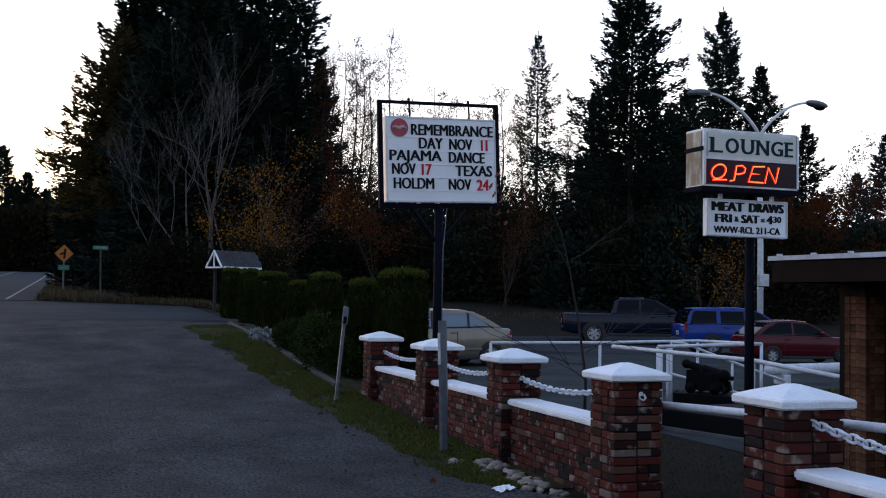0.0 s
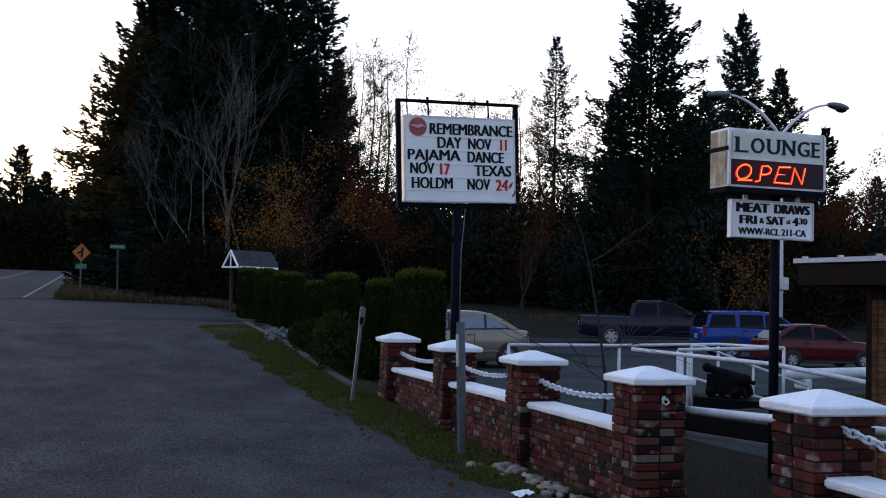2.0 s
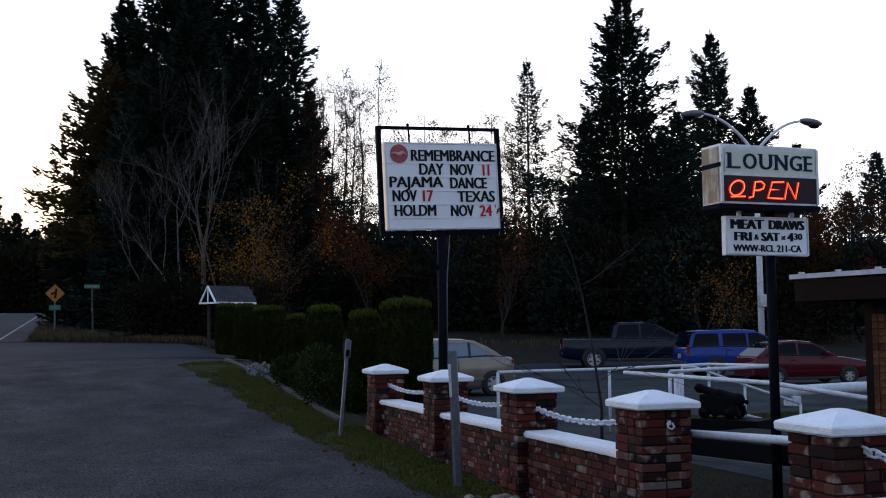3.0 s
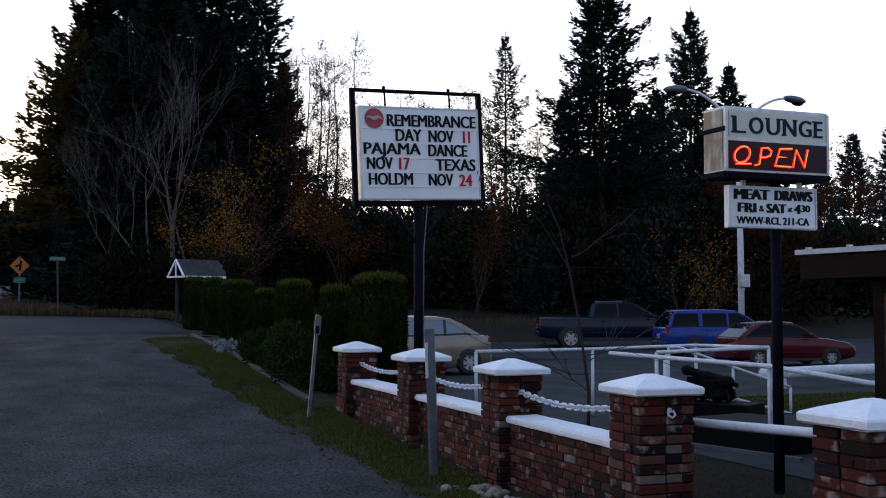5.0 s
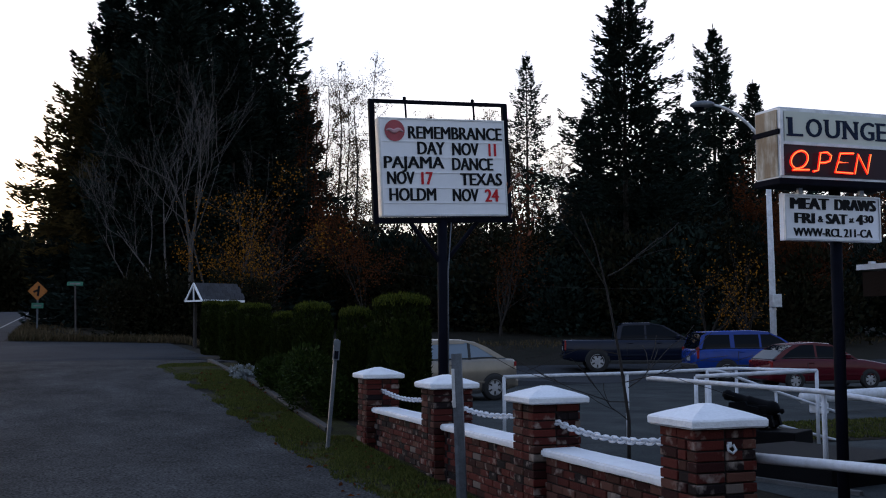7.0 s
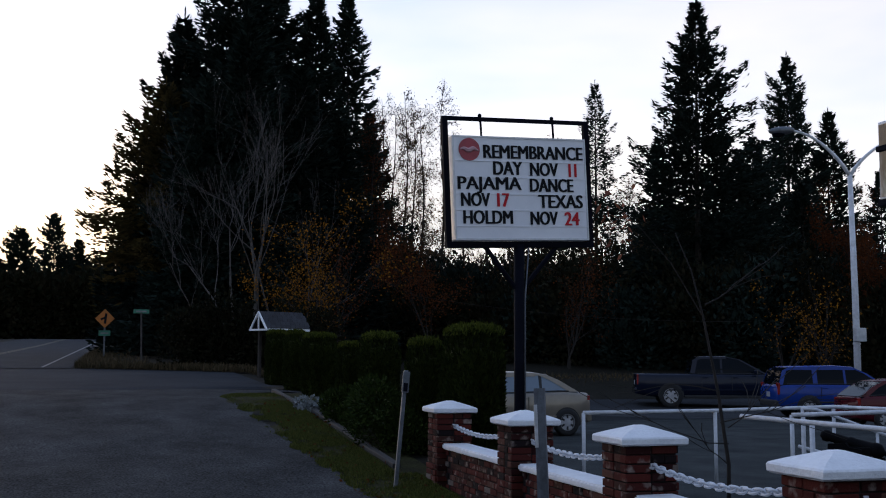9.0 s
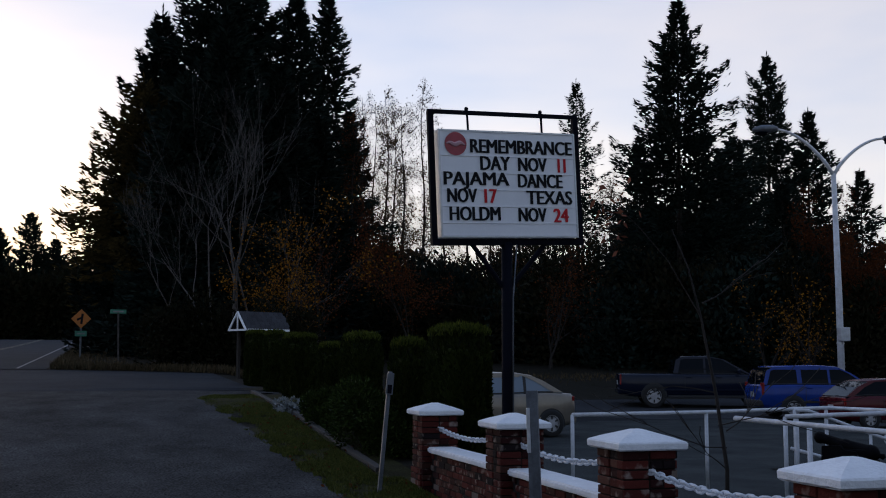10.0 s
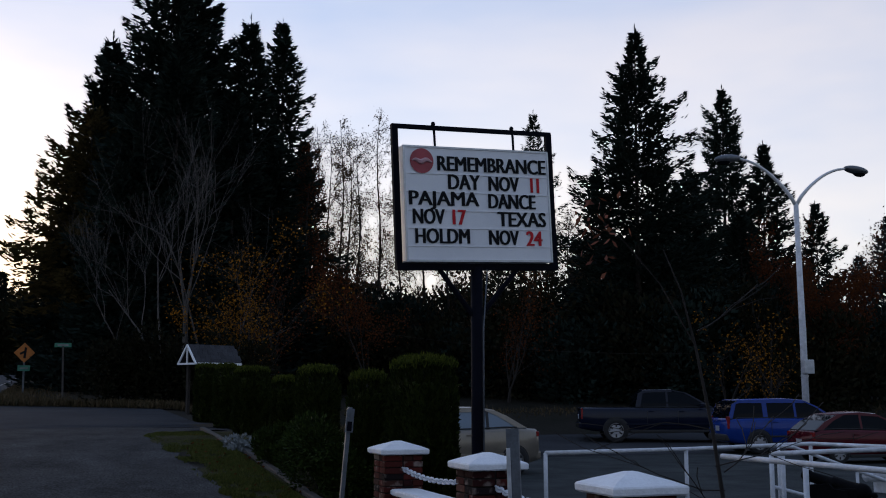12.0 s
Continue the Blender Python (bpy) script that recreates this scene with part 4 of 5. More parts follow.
clumps("shrub", 4.55, 19.9, (0.85, 2.3, 1.0), 21000, 31, SHRUB, "loose dark green shrub in front of the hedge", "shrub", 16, 0.065, 0.03)
clumps("shrub", 4.5, 22.6, (0.6, 1.7, 0.7), 11000, 32, SHRUB, "loose dark green shrub in front of the hedge", "shrub", 12, 0.065, 0.03)
clumps("flowering_plant", 4.22, 24.7, (0.5, 0.5, 0.34), 900, 33, PALE_LEAF, "small silver-leaved plant at the edge of the bed", "plant", 8, 0.07, 0.05)

# woods: a, d, height, radius
for a, d, h, r, s in ((2.7, 65, 17.2, 4.2, 1), (2.8, 60, 17.4, 4.6, 2), (5.0, 58, 21.6, 5.3, 3), (6.5, 61, 21.6, 5.0, 4), (9.0, 60, 18.8, 3.9, 5), (7.8, 63, 15.5, 3.6, 11), (10.75, 63, 19.6, 3.5, 6),
                      (3.6, 54, 13, 3.8, 7), (5.8, 54, 16, 4.2, 8), (8.4, 55, 14, 3.8, 9), (10.2, 56, 12, 3.0, 12), (11.6, 66, 14, 2.4, 10)):
    x, y = bearing(a, d)
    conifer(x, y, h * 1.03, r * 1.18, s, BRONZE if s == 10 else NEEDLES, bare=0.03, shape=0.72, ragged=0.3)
conifer(*bearing(2.0, 58), 13.8, 4.8, 71, OLIVE, 0.34, 0.75, 0.9, 0.3, "olive-green fir with brown-tinged sprays beside the hill road")
for a, d, h, r, s in ((23.0, 70, 16.9, 3.5, 21), (27.7, 60, 19.2, 5.2, 22), (32.2, 82, 21.0, 4.8, 23), (33.9, 82, 16.9, 4.0, 24), (36.3, 76, 12.0, 3.4, 25),
                      (25.9, 70, 13.6, 3.1, 26), (30.4, 76, 14.6, 4.0, 27), (24.6, 62, 6.0, 2.4, 28), (29.8, 63, 11.5, 4.0, 29), (32.8, 66, 10.5, 3.8, 30)):
    x, y = bearing(a, d)
    conifer(x, y, h, r * 1.32, s, bare=0.04, shape=0.85, ragged=0.38, fine=1.0 if s == 21 else 1.35 if s < 25 else 1.1, size=0.62 if s == 21 else 0.85)
# far firs, with distance haze painted into their needle colour
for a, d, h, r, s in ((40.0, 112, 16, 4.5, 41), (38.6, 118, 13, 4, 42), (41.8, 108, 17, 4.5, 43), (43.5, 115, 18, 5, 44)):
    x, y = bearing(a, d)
    conifer(x, y, h, r, s, NEEDLES_HAZED, 0.03, 0.7, 0.8, 0.25, "fir far behind the lot, needles coloured blue-green for haze")
for a, d, h, r, s in ((-3.4, 182, 20, 6, 51), (-2.3, 186, 16.5, 6, 52), (-1.4, 180, 13.5, 6, 53), (-4.8, 176, 17, 7, 54), (-0.5, 172, 14, 6, 55), (-6.6, 170, 15.5, 7, 56), (-9, 165, 16, 8, 57), (0.3, 150, 12, 5, 58)):
    x, y = bearing(a, d)
    conifer(x, y, h, r * 1.1, s, None, 0.0, 0.72, 0.6, 0.35, "dark fir beyond the crest of the hill road", 1.5)
for k in range(6):
    x, y = bearing(-7 + 1.25 * k, 168)
    clumps("thicket", x, y, (8, 4, 9), 5200, 200 + k, UNDER, "dark tangled undergrowth beyond the hill road", "thicket", 18, 0.9, 0.55)["kind"] = "stuff"
# young growth that closes the edge of the woods
rsu = np.random.RandomState(5)
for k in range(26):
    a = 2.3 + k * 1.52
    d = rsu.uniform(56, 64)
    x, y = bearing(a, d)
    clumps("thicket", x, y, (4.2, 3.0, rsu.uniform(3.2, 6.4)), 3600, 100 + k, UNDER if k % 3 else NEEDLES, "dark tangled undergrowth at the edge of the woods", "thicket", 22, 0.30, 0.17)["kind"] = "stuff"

for k in range(10):
    x, y = bearing(11.6 + 1.35 * k, 67 + (k % 3))
    clumps("thicket", x, y, (3.6, 2.6, 5.0 + (k * 7 % 4) * 0.5), 3000, 300 + k, UNDER if k % 2 else NEEDLES, "tall dark undergrowth behind the slim trees", "thicket", 24, 0.30, 0.17)["kind"] = "stuff"

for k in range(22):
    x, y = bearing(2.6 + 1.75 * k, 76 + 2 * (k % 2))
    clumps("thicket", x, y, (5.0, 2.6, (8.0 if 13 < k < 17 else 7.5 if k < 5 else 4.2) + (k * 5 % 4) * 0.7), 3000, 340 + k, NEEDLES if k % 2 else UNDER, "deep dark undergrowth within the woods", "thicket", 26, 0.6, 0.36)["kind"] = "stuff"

# low brush round the feet of the bare trees
for k in range(7):
    x, y = bearing(3.4 + 1.0 * k, 45.6 + 0.5 * (k % 2))
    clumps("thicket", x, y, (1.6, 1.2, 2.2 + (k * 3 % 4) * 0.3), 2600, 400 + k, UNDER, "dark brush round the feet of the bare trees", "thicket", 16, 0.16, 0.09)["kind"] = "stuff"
# bare alders before the firs
for a, d, st, s in ((5.4, 47, [(-0.75, 0, 4.8, 0.05), (-0.5, 0.1, 5.2, 0.06), (-0.3, 0, 5.8, 0.07), (-0.14, 0, 6.4, 0.08), (-0.02, 0.05, 6.6, 0.075)], 1),
                    (6.4, 47.5, [(0.03, 0, 6.4, 0.07)], 2), (8.1, 48, [(0.0, 0, 6.8, 0.06), (0.10, 0, 5.6, 0.045)], 3)):
    x, y = bearing(a, d)
    branchy("bare_tree", x, y, st, 60 + s, BARK, "leafless grey-barked tree in front of the firs", 3, None, 0, 0.1, 0.30, 0.34, (3, 5), group="bare trees", apart=0.32)
# slim half-bare trees between the groups
def slim_tree(x, y, h, seed, mat, leaf_n):
    rs = np.random.RandomState(seed)
    ob = thing("slim_tree", pose(x, y, land(x, y) - 0.1), "slim half-bare tree with sparse brown leaves", "tree", "slim trees")
    pts = [Vector((0.12 * math.sin(k * 1.3 + seed), 0, h * k / 8)) for k in range(9)]
    part("trunk", tube(bmesh.new(), pts, [0.10 * (1 - k / 8.6) + 0.006 for k in range(9)], 6), DARK_BARK, ob, smooth=True)
    out, tips = [], []
    for k in range(70):
        u = rs.uniform(0.15, 0.98)
        i = min(7, int(u * 8))
        q = pts[i].lerp(pts[i + 1], u * 8 - i)
        a = rs.uniform(0, 6.283)
        l = (0.5 + 1.7 * (1 - u) ** 0.7) * rs.uniform(0.6, 1.2)
        twigs(rs, q, (math.cos(a), math.sin(a), 0.75), l, 0.02 * (1.1 - u) + 0.005, 1, out, tips, 0.5, 0.25, (4, 6))
    bm = bmesh.new()
    for p, r in out:
        tube(bm, p, [max(0.009, q) for q in r], 3, caps=False)
    part("branch_crown", bm, DARK_BARK, ob)
    T = np.array([tuple(t) for t in tips])
    C = T[rs.randint(0, len(T), leaf_n)] + rs.normal(0, 0.13, (leaf_n, 3))
    low = rs.uniform(0, 1, leaf_n) > np.clip(C[:, 2] / h - 0.25, 0, 0.9)
    C = C[low]
    D = rs.normal(0, 1, C.shape) + np.array([0, 0, -0.5])
    D /= np.linalg.norm(D, axis=1)[:, None]
    v, f = sprays(rs, C, D, 0.10, 0.07)
    quads_object("foliage", v, f, mat, ob)


for a, d, hh, s in ((12.0, 62, 13.0, 12), (12.4, 64, 14.5, 1), (13.0, 68, 14.8, 13), (13.6, 66, 15.3, 2), (14.0, 69, 14.6, 14), (14.4, 64, 14.0, 3), (15.4, 66, 15.6, 4), (16.4, 66, 11.5, 5), (17.6, 68, 13.0, 6), (18.8, 66, 11.8, 7), (20.2, 68, 12.2, 8), (21.2, 66, 12.8, 9), (22.2, 68, 12, 10), (24.6, 66, 10, 11)):
    x, y = bearing(a, d)
    slim_tree(x, y, hh, 80 + s, THIN_LEAF if s % 4 else ORANGE, 6500)
# autumn leaves
for a, d, hh, n, m, s in ((9.4, 46.2, 4.4, 700, YELLOW, 1), (10.2, 46.6, 3.9, 220, YELLOW, 2), (10.6, 50, 4.0, 240, ORANGE, 11), (15.0, 54, 4.0, 1000, ORANGE, 3), (21.5, 54, 4, 420, ORANGE, 4), (33.4, 46, 2.8, 150, YELLOW, 5), (35.6, 58, 5.6, 3000, ORANGE, 6), (37.0, 60, 5.0, 2400, ORANGE, 7), (31.5, 52, 2.8, 110, YELLOW, 8)):
    x, y = bearing(a, d)
    branchy("autumn_tree", x, y, [(0.03, 0, hh, 0.06), (-0.2, 0, hh * 0.8, 0.05)], 120 + s, DARK_BARK, "small tree with thin yellow and rust autumn leaves", 2, m, int(n * 3), 0.13 if n > 2000 else 0.10, 0.42, 0.25, (5, 7), 0.24, group="autumn trees")


# ---- cars ----
def loft(bm, stations):
    """Rings along x; a station is (x, list of (y, z) for the left half from bottom to top)."""
    rings = []
    for x, half in stations:
        pts = [(-y, z) for y, z in half] + [(y, z) for y, z in reversed(half)]
        rings.append([bm.verts.new((x, y, z)) for y, z in pts])
    n = len(rings[0])
    for r0, r1 in zip(rings, rings[1:]):
        for k in range(n):
            bm.faces.new((r0[k], r0[(k + 1) % n], r1[(k + 1) % n], r1[k]))
    bm.faces.new(rings[0])
    bm.faces.new(rings[-1][::-1])
    bmesh.ops.recalc_face_normals(bm, faces=bm.faces)
    return bm


def smoothed(ys, xs, x):
    return float(np.interp(x, ys, xs))


def car(m, scale, paint, label, L, W, top, roof, wheels, R, lower=0.22, kind="sedan", taillight=None, two_tone=None, windows=(), posts=(), cw=0.2, screen=None):
    """top: (x, z) line of the body's upper edge from tail to nose; roof: (x, z) of the glasshouse from rear base over the roof to the screen's base."""
    ob = thing(kind, m @ Matrix.Scale(scale, 4), label, "car", "parked cars")
    w = W / 2
    tx, tz = [p[0] for p in top], [p[1] for p in top]
    st = []
    for x in sorted(set([0, 0.04, 0.12, 0.3] + tx + [L * k / 16 for k in range(17)] + [L - 0.3, L - 0.12, L - 0.04])):
        zt = smoothed(tx, tz, x)
        e = min(x, L - x)
        pinch = 1 - 0.13 * max(0, 1 - e / 0.45) ** 2
        zb = lower + 0.10 * max(0, 1 - e / 0.5)
        ww = w * pinch
        st.append((x, [(ww * 0.93, zb), (ww * 0.985, zb + 0.12), (ww, zb + (zt - zb) * 0.5), (ww * 0.985, zt - 0.09), (ww * 0.95, zt - 0.025), (ww * 0.86, zt)]))
    body = part("body", loft(bmesh.new(), st), paint, ob, smooth=True)
    rx, rz = [p[0] for p in roof], [p[1] for p in roof]
    belt = [smoothed(tx, tz, x) - 0.03 for x in rx]
    zmax = max(rz)
    gs = []
    for x, z, b in zip(rx, rz, belt):
        k = (z - b) / (zmax - b + 1e-6)
        gs.append((x, [(w * 0.90, b), (w * 0.87, b + (z - b) * 0.3 + 0.002), (w * (0.9 - 0.13 * k), b + (z - b) * 0.93 + 0.004), (w * (0.84 - 0.13 * k), z + 0.006)]))
    part("glasshouse", loft(bmesh.new(), gs), screen or CAR_GLASS, ob, "tinted windows, dark except the sedan's sky-coloured glass", smooth=False)
    # roof skin
    rr = [(x, z) for x, z in roof if z > zmax - 0.09]
    rs_ = [(x, [(w * 0.775, z - 0.035), (w * 0.78, z + 0.0), (w * 0.70, z + 0.022), (w * 0.4, z + 0.035)]) for x, z in rr]
    part("roof", loft(bmesh.new(), rs_), paint, ob, smooth=True)
    # painted pillars and window frames lie on the glass sides
    def skin(x, z, s):
        b = smoothed(rx, belt, x)
        return Vector((x, s * (w * (0.9 - 0.13 * max(0, min(1, (z - b) / (zmax - b)))) + 0.008), z))

    itop = [i for i, z in enumerate(rz) if z > zmax - 0.05]
    rear, front = list(zip(rx, rz))[:itop[0] + 1], list(zip(rx, rz))[itop[-1]:]
    shapes = [[(x, z) for x, z in rear] + [(x + (cw if i else cw * 0.8), z - (0.05 if i == 0 else 0.0)) for i, (x, z) in enumerate(reversed(rear))],
              [(x, z) for x, z in front] + [(x - 0.10, z) for x, z in reversed(front)],
              [(rx[itop[0]] - 0.02, rz[itop[0]] - 0.07)] + [(rx[i], rz[i] + 0.005) for i in itop] + [(rx[itop[-1]] + 0.02, rz[itop[-1]] - 0.07)]]
    for px in posts:
        shapes.append([(px - 0.035, smoothed(rx, belt, px)), (px + 0.035, smoothed(rx, belt, px)), (px + 0.02, zmax - 0.03), (px - 0.05, zmax - 0.03)])
    for shape in shapes:
        for s in (-1, 1):
            bm = bmesh.new()
            a = [bm.verts.new(skin(x, z, s)) for x, z in shape]
            c = [bm.verts.new(skin(x, z, s) - Vector((0, s * 0.03, 0))) for x, z in shape]
            bm.faces.new(a)
            for k in range(len(a)):
                bm.faces.new((a[k], a[(k + 1) % len(a)], c[(k + 1) % len(a)], c[k]))
            bmesh.ops.recalc_face_normals(bm, faces=bm.faces)
            part("pillar", bm, TRIM if screen and len(shape) == 4 and shape[0][0] in [px - 0.035 for px in posts] else paint, ob)
    for s in (-1, 1):
        line = [skin(x, smoothed(rx, belt, x) + 0.045, s) for x in np.linspace(rx[0] + 0.25, rx[-1] - 0.2, 9)]
        part("belt_trim", tube(bmesh.new(), line, 0.016, 6), TRIM, ob, "black window trim")
    for wx in wheels:
        for s in (-1, 1):
            arch = bmesh.new()
            lathe(arch, [(R * 1.1, -0.01), (R * 1.1, 0.012)], 28, pose(wx, s * (w - 0.008), R, 90))
            for v in list(arch.verts):
                if v.co.z < lower + 0.02:
                    v.co.z = lower + 0.02
            part("wheel_arch", arch, TRIM, ob)
            wh = new("wheel")
            wh.parent = ob
            wh.location = (wx, s * (w - 0.06), R)
            part("tyre", lathe(bmesh.new(), [(R * 0.62, -0.09), (R * 0.9, -0.1), (R, -0.07), (R, 0.07), (R * 0.9, 0.1), (R * 0.62, 0.085)], 28, pose(0, 0, 0, 90), False), TYRE, wh, smooth=True)
            part("rim", lathe(bmesh.new(), [(R * 0.66, 0.0), (R * 0.64, 0.075), (R * 0.55, 0.06), (R * 0.2, 0.085), (0.0, 0.09)], 20, pose(0, 0, 0, 90 if s < 0 else -90)), RIM, wh, smooth=True)
            for q in range(6):
                part("rim_slot", boxed((R * 0.13, 0.02, R * 0.26), pose(0, s * 0.072, 0) @ pose(0, 0, 0, 0, q * 60, 0) @ pose(0, 0, R * 0.42)), TRIM, wh)
    z0 = smoothed(tx, tz, 0.05)
    for s in (-1, 1):
        if taillight:
            part("tail_light", boxed(taillight[:3], pose(0.05 + taillight[0] / 2 - 0.03, s * (w * 0.87 - taillight[1] / 2 + 0.035), taillight[3]), 0.015), TAIL, ob, "red tail light")
        part("headlight", boxed((0.16, 0.3, 0.14), pose(L - 0.14, s * (w * 0.62), smoothed(tx, tz, L - 0.1) - 0.12), 0.03), RIM, ob)
        part("mirror", boxed((0.12, 0.2, 0.13), pose(rx[-1] - 0.42, s * (w + 0.08), belt[-1] + 0.12), 0.03), paint, ob)
        for hx, hz in windows:
            part("door_handle", boxed((0.16, 0.03, 0.03), pose(hx, s * (w * 0.992 + 0.006), hz), 0.008), paint, ob)
            part("door_seam", boxed((0.012, 0.008, 0.5), pose(hx - 0.12, s * (w + 0.001), hz - 0.22)), TRIM, ob)
        part("rub_strip", boxed((L * 0.62, 0.02, 0.05), pose(L * 0.5, s * (w + 0.003), lower + 0.24), 0.006), two_tone or paint, ob)
        part("sill", boxed((wheels[1] - wheels[0] - 2.3 * R, 0.05, 0.09), pose(sum(wheels) / 2, s * (w * 0.96), lower + 0.02), 0.02), two_tone or TRIM, ob)
    part("rear_bumper", boxed((0.16, W * 0.88, 0.2), pose(0.03, 0, lower + 0.2), 0.05), two_tone or paint, ob)
    part("number_plate", boxed((0.012, 0.32, 0.15), pose(-0.012, 0, z0 - 0.3), 0.004), ALU, ob)
    return ob


TAIL = material("red_lens", (0.25, 0.012, 0.012), 0.25, scale=5)
BEIGE = material("champagne_car_paint", (0.24, 0.205, 0.165), 0.3, 0.35, scale=3, coat=0.4, spec=0.4, mottled=0.1)
TRUCK_BLUE = material("navy_car_paint", (0.006, 0.010, 0.026), 0.22, 0.1, scale=3, coat=0.1, spec=0.2, mottled=0.1)
SUV_BLUE = material("blue_car_paint", (0.011, 0.045, 0.26), 0.22, 0.1, scale=3, coat=0.1, spec=0.2, mottled=0.1)
MAROON = material("maroon_car_paint", (0.085, 0.008, 0.015), 0.22, 0.1, scale=3, coat=0.1, spec=0.2, mottled=0.1)


def facing(x, y, az, shift):
    """Ground pose of a car's tail with its nose towards az degrees east of north; shift: sideways to its left."""
    return pose(x, y, land(x, y) + 0.02, 0, 0, 90 - az) @ pose(0, shift, 0)


car(facing(10.55, 26.0, -96, -0.75), 0.95, BEIGE, "champagne four-door sedan parked on the asphalt lot", 4.6, 1.72,
    [(0, 0.86), (0.06, 0.97), (0.75, 1.01), (1.2, 0.99), (3.2, 0.95), (3.6, 0.93), (4.4, 0.78), (4.6, 0.62)],
    [(0.32, 1.0), (0.55, 1.13), (0.8, 1.27), (1.05, 1.37), (1.4, 1.42), (1.9, 1.43), (2.55, 1.40), (2.9, 1.24), (3.4, 0.95)], (0.66, 3.5), 0.31, 0.2, "sedan", (0.07, 0.2, 0.11, 0.86),
    None, ((1.75, 0.86), (2.75, 0.84)), (1.28, 2.3), 0.24, SEDAN_GLASS)
car(facing(17.35, 38.0, 112, 0.9), 1.0, TRUCK_BLUE, "dark navy pickup truck with a crew cab parked beside the woods", 5.7, 1.95,
    [(0, 1.12), (0.05, 1.14), (2.0, 1.14), (2.02, 1.14), (4.2, 1.14), (4.5, 1.12), (5.4, 1.05), (5.7, 0.85)],
    [(1.8, 1.16), (1.9, 1.6), (2.1, 1.7), (3.0, 1.72), (3.5, 1.62), (4.35, 1.14)], (1.15, 4.7), 0.4, 0.36, "pickup_truck", (0.06, 0.16, 0.36, 0.95),
    None, ((2.3, 1.02), (3.3, 1.02)), (2.85,), 0.16)
car(facing(18.3, 30.9, 104, 0.8), 0.93, SUV_BLUE, "bright blue sport utility vehicle parked in the lot", 4.5, 1.8,
    [(0, 0.98), (0.05, 1.04), (1.0, 1.06), (3.0, 1.04), (3.4, 1.02), (4.3, 0.9), (4.5, 0.7)],
    [(0.06, 1.04), (0.2, 1.46), (0.4, 1.56), (1.8, 1.6), (2.4, 1.56), (2.8, 1.38), (3.3, 1.04)], (0.95, 3.55), 0.35, 0.28, "sport_utility_vehicle", (0.08, 0.16, 0.36, 0.92),
    TRIM, ((1.45, 0.94), (2.4, 0.94)), (1.15, 1.22, 2.1), 0.12)
car(facing(17.75, 26.5, 99, 0.7), 0.85, MAROON, "maroon hatchback car parked beside the blue one", 4.1, 1.66,
    [(0, 0.78), (0.05, 0.9), (0.3, 0.94), (1.0, 0.95), (2.7, 0.91), (3.1, 0.88), (3.9, 0.74), (4.1, 0.6)],
    [(0.1, 0.92), (0.45, 1.18), (0.8, 1.34), (1.5, 1.4), (2.0, 1.36), (2.4, 1.18), (2.85, 0.9)], (0.75, 3.2), 0.29, 0.2, "hatchback", (0.07, 0.2, 0.22, 0.76),
    None, ((1.3, 0.8),), (1.5,), 0.22)

# ---- railings ----
def railing(name_label, runs, posts, radius=0.034, group="white pipe railings"):
    """runs: lists of points for each rail; posts: (x, y, top)."""
    x, y, _ = runs[0][0]
    base = Vector((x, y, land(x, y)))
    ob = thing("pipe_railing", Matrix.Translation(base), name_label, "railing", group)
    for r in runs:
        part("rail", tube(bmesh.new(), [Vector(p) - base for p in r], radius, 10), WHITE_METAL, ob, smooth=True)
    for px, py, pz in posts:
        b = Vector((px, py, land(px, py) - 0.02))
        part("rail_post", tube(bmesh.new(), [b - base, Vector((px, py, pz)) - base], radius * 0.92, 10), WHITE_METAL, ob, smooth=True)
        part("base_plate", boxed((0.16, 0.16, 0.014), Matrix.Translation(b - base + Vector((0, 0, 0.03))), 0.003), WHITE_METAL, ob)
    return ob


railing("white painted pipe railing along the parking lot", [[(6.17, 16.0, 1.08), (8.11, 16.22, 1.08), (9.83, 16.14, 1.12), (9.72, 15.1, 1.14), (9.64, 14.08, 1.16)]],
        [(6.17, 16.0, 1.08), (8.11, 16.22, 1.08), (9.83, 16.14, 1.12), (9.64, 14.08, 1.16)], 0.025)
railing("white painted pipe railing leading to the building", [[(7.33, 14.25, 1.11), (7.9, 11.7, 1.06), (8.18, 10.46, 0.95), (8.5, 9.0, 0.93)], [(8.54, 15.13, 1.07), (9.64, 14.08, 1.16)]],
        [(7.36, 12.95, 1.08), (7.92, 11.72, 1.06), (8.54, 15.13, 1.07), (8.79, 15.27, 1.05)], 0.028)
railing("white painted ramp railing sloping down behind the cannon", [[(9.3, 16.06, 1.1), (9.51, 16.06, 1.09), (10.36, 15.95, 0.79), (11.14, 15.6, 0.49)], [(9.19, 16.0, 0.62), (11.14, 15.5, 0.08)]],
        [(9.3, 16.06, 1.1), (10.36, 15.95, 0.79), (11.14, 15.6, 0.49)], 0.022)



